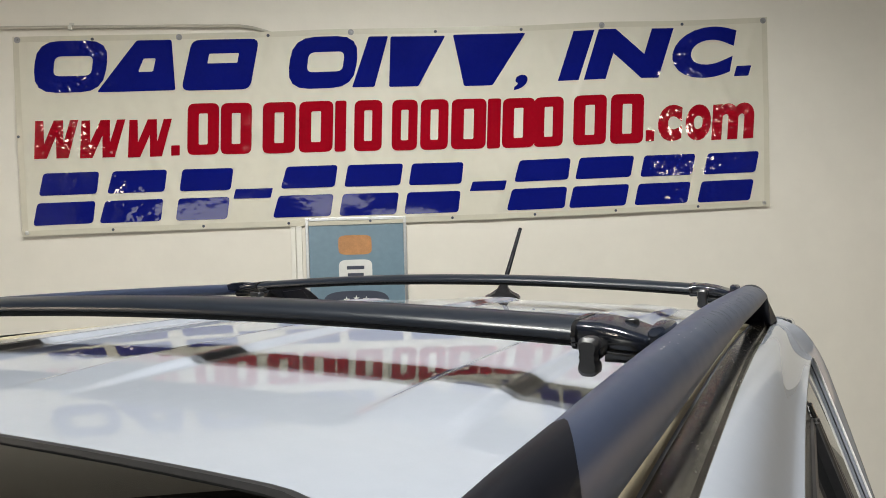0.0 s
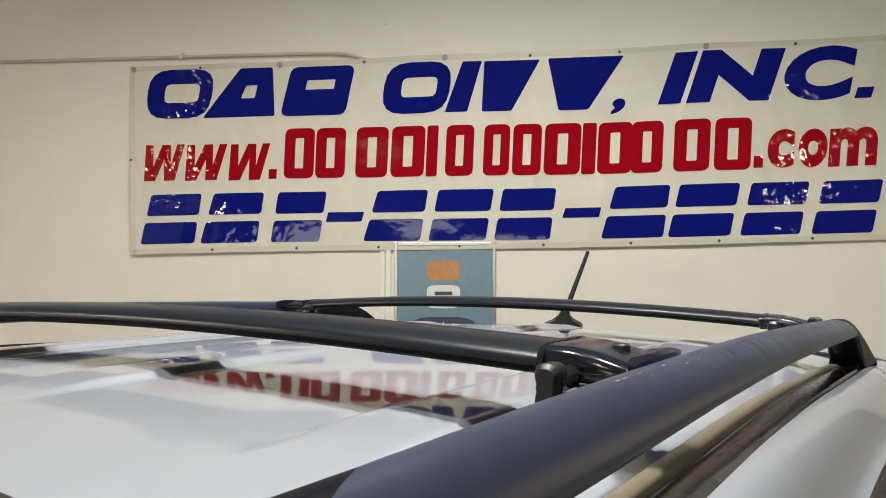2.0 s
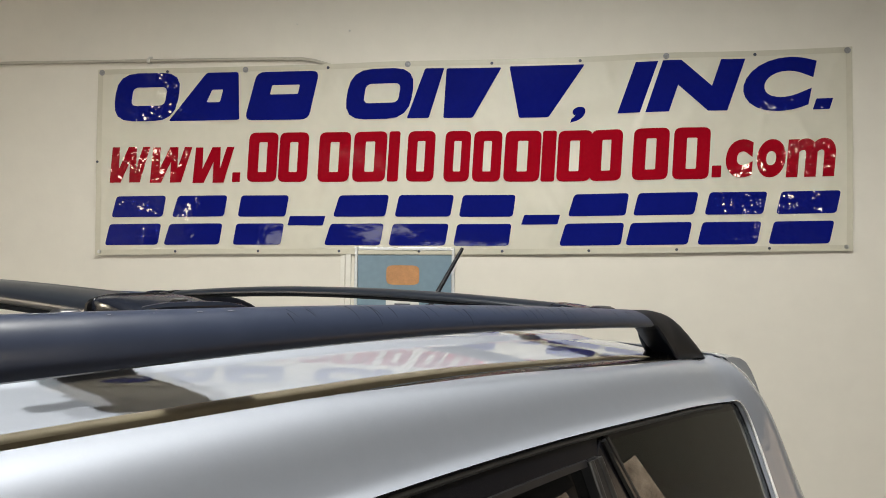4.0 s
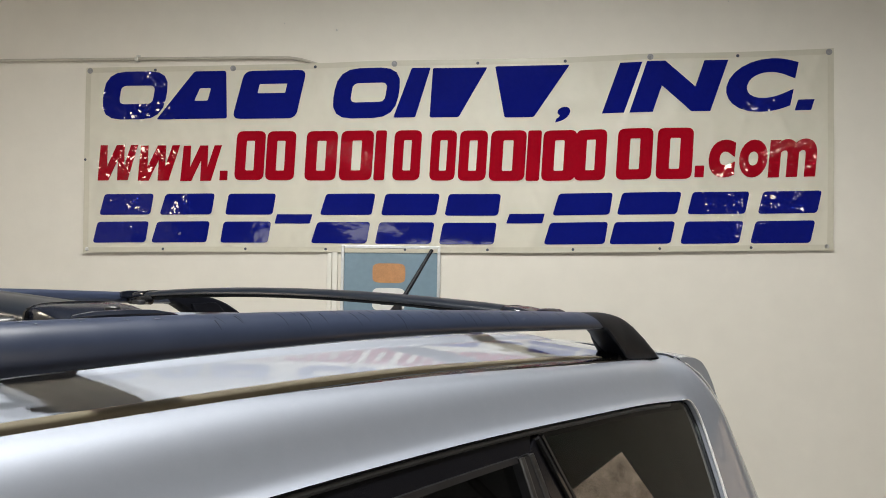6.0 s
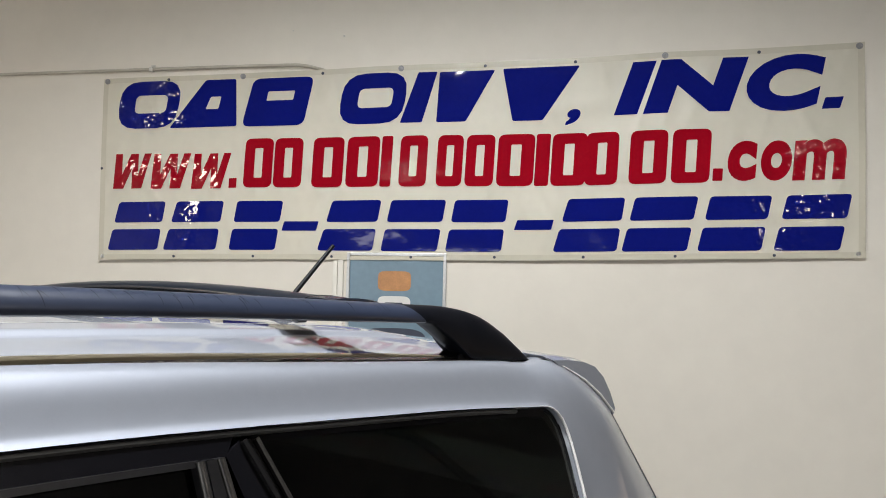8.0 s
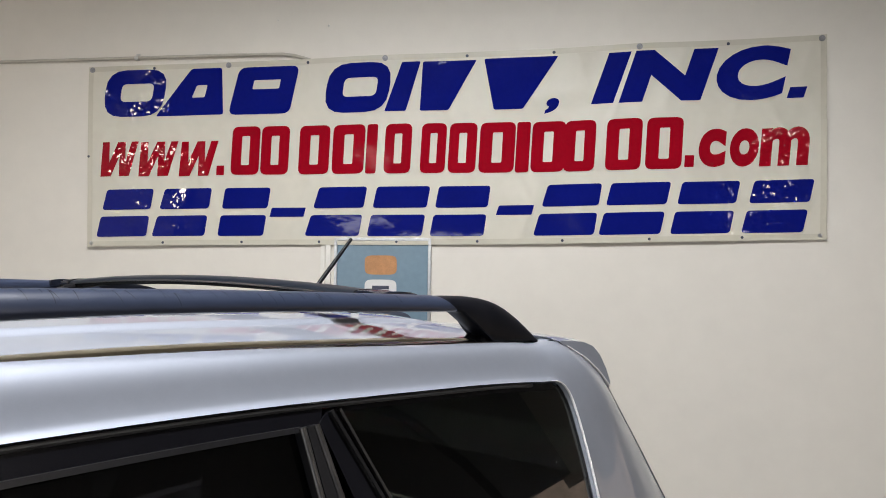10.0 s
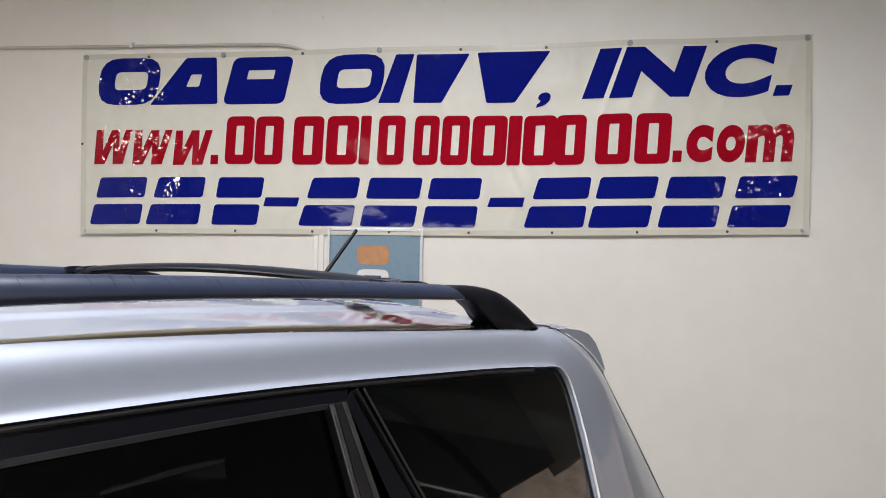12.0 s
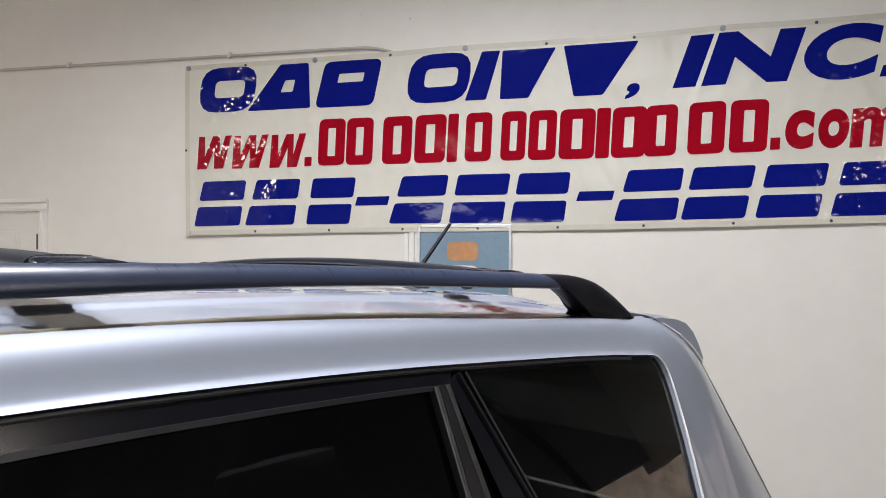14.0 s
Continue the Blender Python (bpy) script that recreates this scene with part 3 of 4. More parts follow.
def build_poster():
    p = tagged(new("poster"), "blue printed poster in a thin aluminium frame on the wall", "poster")
    x0, x1, z0, z1 = -.492, .142, 1.05, 1.965
    part("sheet", box(x0 + .012, x1 - .012, WY - .010, WY - .002, z0 + .012, z1 - .012), M_POSTER, p, "blue-grey printed sheet")
    for b in ((x0, x0 + .02, z0, z1), (x1 - .02, x1, z0, z1)):
        part("frame_bar", box(b[0], b[1], WY - .022, WY, b[2], b[3], .003), M_ALU, p)
    for b in ((x0 + .0205, x1 - .0205, z0, z0 + .02), (x0 + .0205, x1 - .0205, z1 - .02, z1)):
        part("frame_bar", box(b[0], b[1], WY - .0215, WY, b[2], b[3], .003), M_ALU, p)

    def disc(cx, cz, rx, rz, off, n=28, power=2.0):
        bm = bmesh.new()
        ring = [bm.verts.new((cx + rx * math.copysign(abs(math.cos(a)) ** (2 / power), math.cos(a)), WY - .0105 - off, cz + rz * math.copysign(abs(math.sin(a)) ** (2 / power), math.sin(a)))) for a in (k * math.tau / n for k in range(n))]
        bm.faces.new(ring)
        return bm
    part("print_patch", disc(-.185, 1.79, .105, .062, .0008, power=5), M_RUST, p, "orange-brown printed panel")
    part("print_patch", disc(-.185, 1.625, .105, .072, .0008, power=5), M_WHITE, p, "white printed panel")
    for q, w in enumerate((.055, .05)):
        part("bar", box(-.185 - w, -.185 + w, WY - .0128, WY - .0114, 1.635 - q * .045, 1.657 - q * .045), M_DARKPRINT, p)
    # panel with stars and unreadable print below
    part("print_patch", disc(-.185, 1.40, .21, .10, .0006, power=3.4), M_DARKPRINT, p)
    for k in range(5):
        cx, cz = -.185 + (k - 2) * .062, 1.45 - .006 * abs(k - 2) ** 2
        bm = bmesh.new()
        ring = [bm.verts.new((cx + (.021 if q % 2 == 0 else .009) * math.sin(q * math.pi / 5), WY - .0125, cz + (.021 if q % 2 == 0 else .009) * math.cos(q * math.pi / 5))) for q in range(10)]
        bm.faces.new(ring)
        part("star", bm, M_WHITE, p)
    for k, w in enumerate((.16, .13, .17)):
        part("bar", box(-.185 - w, -.185 + w, WY - .0128, WY - .011, 1.385 - k * .035, 1.403 - k * .035), M_WHITE, p)


build_poster()
for wx, wz, r in ((-.555, 3.352, .007), (-.9, 3.4, .004), (1.9, 3.5, .004)):
    tagged(link("wall_nail", cyl((wx, WY, wz), (wx, WY - .008, wz), r, r * .7, 10), M_STEEL), "small rusty nail head in the plaster", "nail")

bell = thing("wall_bell", pose(-3.20, WY, 1.714), "small round polished steel knob on a wall plate", "knob")
part("plate", cyl((0.016, 0, 0), (0.016, -.012, 0), .044, .041, 28), M_TRIM, bell, smooth=True)
part("dome", ball((-.012, -.03, 0), .038, 1, .9, 1), M_KNOBSTEEL, bell, smooth=True)

hose = tagged(new("air_hose"), "black rubber air hose hanging from the ceiling", "hose")
part("hose_line", tube([(5.0, 1.6, CEIL), (5.0, 1.9, 3.5), (5.0, 2.25, 3.12), (5.0, 2.59, 2.97), (5.0, 2.77, 2.83), (5.0, 2.88, 2.66), (5.0, 2.96, 2.45), (5.0, 3.06, 2.25), (5.0, 3.14, 1.97), (5.0, 3.2, 1.6), (5.0, 3.24, .8), (5.02, 3.25, .03)], .04, 12), M_RUBBER, hose, smooth=True)

# ---------------------------------------------------------------- the car
# car axes: x to its left side, y to its rear, z up
car = thing("car", pose(-.468, .259, 0, 0, 0, -29), "silver sport utility vehicle with roof rails, parked indoors on concrete", "car")

ZC = [(-.45, 1.632), (-.2, 1.674), (.1, 1.698), (.4, 1.7125), (.8, 1.716), (1.2, 1.710), (1.5, 1.699), (1.7, 1.676), (1.82, 1.652)]     # roof crown
ZD = [(-.45, 1.615), (-.2, 1.654), (.1, 1.678), (.4, 1.688), (.8, 1.688), (1.0, 1.684), (1.2, 1.675), (1.4, 1.664), (1.54, 1.655), (1.7, 1.643), (1.82, 1.628)]  # roof edge
ZP = [(-.5, 1.575), (-.2, 1.612), (.2, 1.634), (.55, 1.639), (.77, 1.636), (1.0, 1.628), (1.28, 1.612), (1.45, 1.601), (1.65, 1.583)]  # top of the side windows
RIBS = (-.305, .02, .352)


def roof_z(x, u):
    c, d = lerp_tab(ZC, u), lerp_tab(ZD, u)
    f = abs(x) / .522
    z = c - (c - d) * (.55 * f ** 2 + .45 * f ** 5)
    # pressed ribs: raised bands with soft flanks, starting behind the sunroof
    up = min(1, max(0, (u - .47) / .13)) * min(1, max(0, (1.62 - u) / .1))
    up = up * up * (3 - 2 * up)
    if up > 0:
        for rx in RIBS:
            t = (abs(x - rx) - .030) / .017
            k = 1 if t <= 0 else (0 if t >= 1 else 1 - t * t * (3 - 2 * t))
            z += .006 * k * up
    return z


SUN = (-.42, .42, -.06, .372)   # sunroof opening


def build_roof():
    xs = [-.522 + 1.044 * i / 218 for i in range(219)]
    us = [-.45 + 2.25 * j / 90 for j in range(91)]
    us = sorted(set([round(u, 4) for u in us] + [round(SUN[3] - .001 - .005 * k, 4) for k in range(17)] + [round(SUN[2] + .001 + .005 * k, 4) for k in range(17)]))
    bm = bmesh.new()
    def drop(x, u):
        # the skin turns down into the sunroof opening, whose corners are rounded
        r, hx, hu = .075, (SUN[1] - SUN[0]) / 2, (SUN[3] - SUN[2]) / 2
        qx, qu = abs(x - (SUN[0] + SUN[1]) / 2) - hx + r, abs(u - (SUN[2] + SUN[3]) / 2) - hu + r
        inside = r - math.hypot(max(qx, 0), max(qu, 0)) - min(max(qx, qu), 0)
        return .03 * min(1, max(0, (inside - .002) / .004))
    g = [[bm.verts.new((x, u, roof_z(x, u) - drop(x, u))) for x in xs] for u in us]
    for j in range(len(us) - 1):
        for i in range(len(xs) - 1):
            cx, cu = (xs[i] + xs[i + 1]) / 2, (us[j] + us[j + 1]) / 2
            if SUN[0] + .03 < cx < SUN[1] - .03 and SUN[2] + .03 < cu < SUN[3] - .03:
                continue
            bm.faces.new((g[j][i], g[j][i + 1], g[j + 1][i + 1], g[j + 1][i]))
    ob = part("roof", bm, M_SILVER, car, "silver roof skin with pressed ribs", smooth=True)
    sol = ob.modifiers.new("thick", "SOLIDIFY")
    sol.thickness, sol.offset = .003, -1
    return ob


build_roof()


def rounded(x0, x1, y0, y1, r, n=8):
    out = []
    for cx, cy, a0 in ((x1 - r, y1 - r, 0), (x0 + r, y1 - r, 90), (x0 + r, y0 + r, 180), (x1 - r, y0 + r, 270)):
        for k in range(n + 1):
            a = radians(a0 + 90 * k / n)
            out.append((cx + r * math.cos(a), cy + r * math.sin(a)))
    return out


def build_sunroof():
    def ring(e, dz):
        return [Vector((x, u, roof_z(x, u) + dz)) for x, u in densify(rounded(SUN[0] + e, SUN[1] - e, SUN[2] + e, SUN[3] - e, .075 - e * .5))]

    def densify(p):
        q = []
        for i, (a, b) in enumerate(zip(p, p[1:] + p[:1])):
            n = 24 if i % 9 == 8 else 1
            q += [(a[0] + (b[0] - a[0]) * k / n, a[1] + (b[1] - a[1]) * k / n) for k in range(n)]
        return q
    s = part("sunroof", loft([ring(-.001, -.004), ring(-.001, .0016), ring(.004, .0020), ring(.0065, -.001), ring(.0065, -.02)], caps=False), M_BEAD0, car, "black rubber sunroof seal", smooth=True)
    bm = bmesh.new()
    N, K = 40, 22
    us = [SUN[2] + .004 + (SUN[3] - SUN[2] - .008) * j / K for j in range(K + 1)]
    def half(u):
        r, d = .070, min(u - us[0], us[-1] - u)
        e = 0 if d >= r else r - math.sqrt(max(0, r * r - (r - d) ** 2))
        return (SUN[1] - SUN[0]) / 2 - .003 - e
    mid = (SUN[0] + SUN[1]) / 2
    us = [us[0] + (us[-1] - us[0]) * (.5 - .5 * math.cos(math.pi * j / K)) for j in range(K + 1)]
    g = [[bm.verts.new((x, u, roof_z(x, u) - .0008 - .004 * (SUN[3] - u) / (SUN[3] - SUN[2]) * 1.5)) for x in (mid + half(u) * (-1 + 2 * i / N) for i in range(N + 1))] for u in us]
    for j in range(K):
        for i in range(N):
            bm.faces.new((g[j][i], g[j][i + 1], g[j + 1][i + 1], g[j + 1][i]))
    gl = part("sunroof_glass", bm, M_TINTROOF, s, "dark tinted sunroof glass", smooth=True)
    m = gl.modifiers.new("thick", "SOLIDIFY")
    m.thickness, m.offset = .004, -1
    part("sunshade", box(SUN[0] - .02, SUN[1] + .02, SUN[2] - .02, SUN[3] + .02, 1.56, 1.632), M_INT, s)


build_sunroof()


# roof edge: a raised flange coloured like the wall's reflection, a dark ditch beside it, and the shoulder of the side
# skin
def lift(u):
    """Height of the shoulder over the roof edge; it sinks away towards the rear."""
    return lerp_tab([(-.30, .003), (.05, .0095), (.70, .0095), (.85, .0058), (.95, .0038), (1.12, .0008), (1.33, -.0012), (1.45, -.0008), (1.54, 0), (1.70, 0)], u)


def edge_strip(side):
    rings = []
    for k in range(70):
        u = -.30 + (1.60 + .30) * k / 69
        z, h = lerp_tab(ZD, u), lift(u)
        sec = ((.5172, -.002), (.5182, .0000), (.5240, .0012), (.5310, .0016), (.5390, .0012), (.5440, -.0004), (.5465, -.0045), (.5490, -.0050), (.5508, -.0030), (.5516, h - .002), (.5516, -.016), (.5172, -.016))
        rings.append([Vector((side * x, u, z + dz)) for x, dz in sec])
    return loft(rings)


def flange(side):
    rings = []
    for k in range(70):
        u = -.30 + 1.96 * k / 69
        z, h = lerp_tab(ZD, u) + .0006, lerp_tab([(-.30, .005), (.4, .0100), (.8, .0112), (1.15, .0080), (1.40, .0070), (1.56, .003), (1.66, 0)], u)
        sec = ((.5050, -.003), (.5054, h * .52), (.5064, h * .66), (.5080, h * .71), (.5110, h * .69), (.5140, h * .63), (.5160, h * .54), (.5172, h * .40), (.5172, -.0125), (.5050, -.0125))
        rings.append([Vector((side * x, u, z + dz)) for x, dz in sec])
    return loft(rings)


for sd in (1, -1):
    part("roof_flange", flange(sd), M_WALL_SHEEN, car, "roof edge flange with the wall's tan reflection in its colour", smooth=True)
    part("roof_moulding", edge_strip(sd), M_CHANNEL, car, "glossy black roof ditch moulding", smooth=True)


# side skin: between the roof edge and the window opening, round the rear pillar
def side_x(z):
    return .606 + .36 * (1.625 - z)


IN_REAR = [(1.640, 1.584), (1.658, 1.576), (1.669, 1.562), (1.674, 1.540), (1.674, 1.50), (1.667, 1.43), (1.655, 1.36), (1.64, 1.28), (1.60, 1.09)]
OUT_REAR = [(1.705, 1.649, .572), (1.745, 1.632, .588), (1.79, 1.609, .599), (1.83, 1.582, .607), (1.868, 1.549, .613), (1.90, 1.500, .625), (1.962, 1.405, .648), (2.03, 1.30, .672), (2.095, 1.19, .70), (2.13, 1.10, .72)]


def build_side(sd):
    inner, outer = [], []
    for k in range(60):
        u = -.42 + (1.60 + .42) * k / 59
        z = lerp_tab(ZP, u)
        inner.append(Vector((side_x(z) - .004, u, z)))
        outer.append(Vector((.5520, u, lerp_tab(ZD, u) - .0004 + lift(u))))
    n2 = 26
    ir = [Vector((side_x(z) - .002, u, z)) for u, z in IN_REAR]
    orr = [Vector((x, u, z)) for u, z, x in OUT_REAR]

    def along(pts, t):
        d = [0]
        for a, b in zip(pts, pts[1:]):
            d.append(d[-1] + (b - a).length)
        tt = t * d[-1]
        return Vector([lerp_tab([(d[i], pts[i][c]) for i in range(len(pts))], tt) for c in range(3)])
    ia = [inner[-1]] + ir
    oa = [outer[-1], Vector((.553, 1.67, lerp_tab(ZD, 1.67) - .001))] + orr
    for k in range(1, n2 + 1):
        inner.append(along(ia, k / n2))
        outer.append(along(oa, k / n2))
    bm = bmesh.new()
    K = 26
    rows = []
    for a, b in zip(inner, outer):
        row = []
        for q in range(K + 1):
            f = q / K
            p = a.lerp(b, f)
            rear = min(1, max(0, (p.y - 1.62) / .15))
            bul = math.sin(math.pi * f ** (1.5 - .5 * rear)) * ((.0050 + .0035 * f) * (1 - rear) + .022 * rear)
            flare = .0042 * max(0, 1 - f / .11) ** 2 * (1 - rear)
            crown = .0042 * math.sin(math.pi * f ** 2.6) * min(1, max(0, (p.y - .95) / .35)) * (1 - rear)
            p = p + Vector((bul * 1.0 + flare, bul * .55 * rear, bul * .75 * (1 - .6 * rear) + crown))
            row.append(bm.verts.new((sd * p.x, p.y, p.z)))
        # returned lip of the opening
        lip = bm.verts.new((sd * (a.x - (.014 if a.y < 1.6 else .005)), a.y - (.004 if a.y > 1.64 else 0), a.z - (.004 if a.y < 1.64 else 0)))
        rows.append([lip] + row)
    for p, q in zip(rows, rows[1:]):
        for i in range(K + 1):
            bm.faces.new((p[i], p[i + 1], q[i + 1], q[i]))
    part("body_side", bm, M_SILVER, car, "silver roof side and rear pillar", smooth=True)
    # bright reveal round the rear of the quarter window
    pts = [Vector((side_x(lerp_tab(ZP, u)) - .002, u, lerp_tab(ZP, u) - .001)) for u in [.44 + 1.12 * k / 40 for k in range(41)]]
    trim = [along(ia, .02 + .98 * k / 44) for k in range(45)]
    part("window_reveal", tube([(sd * (p.x + .0030), p.y + .0002, p.z + .0002) for p in trim], .0024, 10, 6), M_CHROME, car, "bright thin window reveal", smooth=True)
    part("weatherstrip", tube([(sd * (p.x - .001), p.y, p.z - .0045) for p in pts], .0036, 8), M_RUBBER, car, smooth=True)


for sd in (1, -1):
    build_side(sd)


def pane(poly, sd, off, thick, sub=0):
    """A flat slab on the side of the car from a polygon in (u, z)."""
    f = [Vector((sd * (side_x(z) + off), u, z)) for u, z in poly]
    b = [Vector((sd * (side_x(z) + off - thick), u, z)) for u, z in poly]
    bm = bmesh.new()
    vf, vb = [bm.verts.new(p) for p in f], [bm.verts.new(p) for p in b]
    bm.faces.new(vf)
    bm.faces.new(vb[::-1])
    n = len(poly)
    for i in range(n):
        j = (i + 1) % n
        bm.faces.new((vf[i], vf[j], vb[j], vb[i]))
    return bm


def ribbon(top, bot, sd, off, thick):
    """Slab between two lines of (u, z)."""
    rings = []
    for (u, z), (u2, z2) in zip(top, bot):
        rings.append([Vector((sd * (side_x(z) + off), u, z)), Vector((sd * (side_x(z2) + off), u2, z2)),
                      Vector((sd * (side_x(z2) + off - thick), u2, z2)), Vector((sd * (side_x(z) + off - thick), u, z))])
    return loft(rings)


BELT = 1.09


def ln(p, q, z):
    return p[0] + (q[0] - p[0]) * (z - p[1]) / (q[1] - p[1])


def build_rear_door(sd):
    F0 = .42
    E0, E1 = (1.090, 1.616), (1.173, 1.44)       # rear edge of the door
    top = [(F0 + (1.088 - F0) * k / 16,) for k in range(17)]
    top = [(u, lerp_tab(ZP, u) - .006) for (u,) in top]
    bot = [(u if k < 16 else u - .012, z - .0195 - .009 * (1.088 - u)) for k, (u, z) in enumerate(top)]
    d = part("rear_door", ribbon(top, bot, sd, -.004, .02), M_FRAME, car, "rear door with satin black window frame")
    # slanted rear upright of the frame
    zb = BELT
    up = [(ln(E0, E1, z), z) for z in (1.611, 1.5, 1.4, 1.3, 1.2, zb)]
    up2 = [(ln((1.078, 1.593), (1.123, 1.452), z), z) for z in (1.60, 1.5, 1.4, 1.3, 1.2, zb)]
    part("window_frame", ribbon(up, up2, sd, -.0035, .02), M_FRAME, d)
    # edge bead of the door
    part("edge_bead", tube([(sd * (side_x(z) - .002), u + .004, z) for u, z in up], .004, 6), M_GLOSSBLK, d, smooth=True)
    # inner bead under the frame
    part("glass_bead", ribbon([(u, z + .001) for u, z in bot[:16]], [(u, z - .0046) for u, z in bot[:16]], sd, -.001, .012), M_BEAD, d, "worn grey glass bead")
    # division bar
    D0, D1 = (1.042, 1.592), (1.052, 1.44)
    bar_a = [(ln(D0, D1, z), z) for z in (1.600, 1.5, 1.4, 1.3, 1.2, zb)]
    bar_b = [(ln((1.071, 1.592), (1.092, 1.458), z), z) for u, z in bar_a]
    part("division_bar", ribbon(bar_a, bar_b, sd, .001, .016), M_BEAD, d, "satin dark division bar")
    for line, du in ((bar_a, .004), (bar_b, -.003)):
        part("division_bead", tube([(sd * (side_x(z) + .001), u + du, z) for u, z in line], .0042, 10), M_CHROME2, d, "dull bright bead of the division bar", smooth=True)
    part("division_core", ribbon([(u + .010, z) for u, z in bar_a], [(u - .008, z) for u, z in bar_b], sd, .0022, .004), M_BEAD, d)
    # glass
    gt = [(u, z - .004) for u, z in bot[:16]]
    poly = gt + [(D0[0] + .004, 1.590), (ln(D0, D1, BELT) + .004, BELT), (F0, BELT)]
    part("door_glass", pane(poly, sd, -.010, .004), M_TINTDOOR, d, "dark tinted door glass")
    poly = [(bar_b[0][0] - .004, 1.588), (1.082, 1.588), (ln((1.078, 1.593), (1.123, 1.452), BELT) + .003, BELT), (bar_b[-1][0] - .004, BELT)]
    part("vent_glass", pane(poly, sd, -.010, .004), M_TINTDOOR, d, "dark tinted triangular glass")
    return d


def build_quarter(sd):
    A0, A1 = (1.110, 1.612), (1.187, 1.44)
    top = [(1.110 + (1.635 - 1.110) * k / 14, lerp_tab(ZP, 1.110 + (1.635 - 1.110) * k / 14) - .006) for k in range(15)]
    rear = [(u - .005, z) for u, z in IN_REAR[1:]]
    poly = top + [(1.655, 1.572)] + rear + [(ln(A0, A1, BELT), BELT)]
    q = part("quarter_glass", pane(poly, sd, -.008, .004), M_TINT, car, "dark tinted rear quarter glass")
    zs = (1.610, 1.5, 1.4, 1.3, 1.2, BELT)
    part("pillar_cover", ribbon([(ln((1.094, 1.616), (1.177, 1.44), z), z) for z in zs], [(ln(A0, A1, z) + .004, z) for z in zs], sd, -.008, .012), M_GLOSSBLK, q)
    part("glass_border", ribbon([(u, z + .002) for u, z in top], [(u, z - .009) for u, z in top], sd, -.0072, .003), M_FRAME, q, "black printed border of the glass")
    part("glass_gasket", tube([(sd * (side_x(z) - .006), ln(A0, A1, z) + .003, z) for z in zs], .0035, 6), M_RUBBER, q, smooth=True)
    return q


for sd in (1, -1):
    build_rear_door(sd)
    build_quarter(sd)
    # front door glass and frame, and the pillar between the doors
    fd = part("front_door", ribbon([(-.42 + .84 * k / 8, lerp_tab(ZP, -.42 + .84 * k / 8) - .006) for k in range(9)], [(-.42 + .84 * k / 8, lerp_tab(ZP, -.42 + .84 * k / 8) - .03) for k in range(9)], sd, -.004, .02), M_FRAME, car, "front door with black window frame")
    part("door_glass", pane([(-.40, 1.565), (0, 1.595), (.33, 1.607), (.33, BELT), (-1.02, BELT), (-.9, 1.2)], sd, -.012, .004), M_TINTDOOR, fd, "dark tinted door glass")
    part("door_pillar", pane([(.335, 1.606), (.425, 1.606), (.445, BELT), (.345, BELT)], sd, -.005, .02), M_FRAME, fd)

# roof corners behind the rails
for sd in (1, -1):
    rows = []
    for u, z, x in ((1.59, lerp_tab(ZD, 1.59) - .001, .5515), (1.64, lerp_tab(ZD, 1.64) - .001, .5525), (1.675, lerp_tab(ZD, 1.675) - .001, .5535), (1.705, 1.649, .572), (1.745, 1.634, .586), (1.775, 1.620, .592)):
        a, b = Vector((.512, u, roof_z(.512, u) - .0015)), Vector((x, u, z))
        rows.append([Vector((sd * p.x, p.y, p.z)) for p in (a, a.lerp(b, .35) + Vector((0, 0, .002)), a.lerp(b, .7) + Vector((0, 0, .0025)), b)])
    part("roof_corner", loft(rows, closed=False), M_SILVER, car, smooth=True)


# rear spoiler
def build_spoiler():
    prof = [(1.715, 1.650), (1.765, 1.647), (1.815, 1.641), (1.850, 1.631), (1.872, 1.612), (1.884, 1.585), (1.888, 1.556), (1.876, 1.547), (1.835, 1.580), (1.79, 1.607), (1.745, 1.630)]
    rings = []
    for k in range(49):
        f = -1 + 2 * k / 48
        g = abs(f)
        rings.append([Vector((f * (.585 + .028 * (1.650 - z) / .1), u + .045 * (1 - g ** 2), z + .014 * (1 - g ** 2.4) - (.004 * (g > .97)))) for u, z in prof])
    sp = part("spoiler", loft(rings), M_SILVER, car, "silver roof spoiler", smooth=True)
    for sd in (1, -1):
        pts = [(sd * (x + .002), u + .004, z) for u, z, x in OUT_REAR[:5]]
        part("seam_glint", tube(pts, .0024, 8, 2), M_SEAM_GLINT, sp, "spoiler seam edge with a lamp glint painted white", smooth=True)
    part("brake_lamp", box(-.16, .16, 1.915, 1.936, 1.585, 1.605, .004), M_LENS, sp, "red high brake lamp")


build_spoiler()

# tailgate with glass
rings = []
for u, z, x in [(1.735, 1.655, .560)] + OUT_REAR[4:]:
    row = []
    for k in range(25):
        f = -1 + 2 * k / 24
        row.append(Vector(((x + .004) * f, u - .006 + .07 * (1 - abs(f) ** 3.2), z)))
    rings.append(row)
def build_tailgate_skin(rows):
    bm = bmesh.new()
    grid = [[bm.verts.new(p) for p in row] for row in rows]
    for a, b in zip(grid, grid[1:]):
        for k in range(24):
            open_glass = 3 <= k <= 20 and a[0].co.z < 1.51 and b[0].co.z > 1.29
            if not open_glass:
                bm.faces.new((a[k], a[k + 1], b[k + 1], b[k]))
    return bm


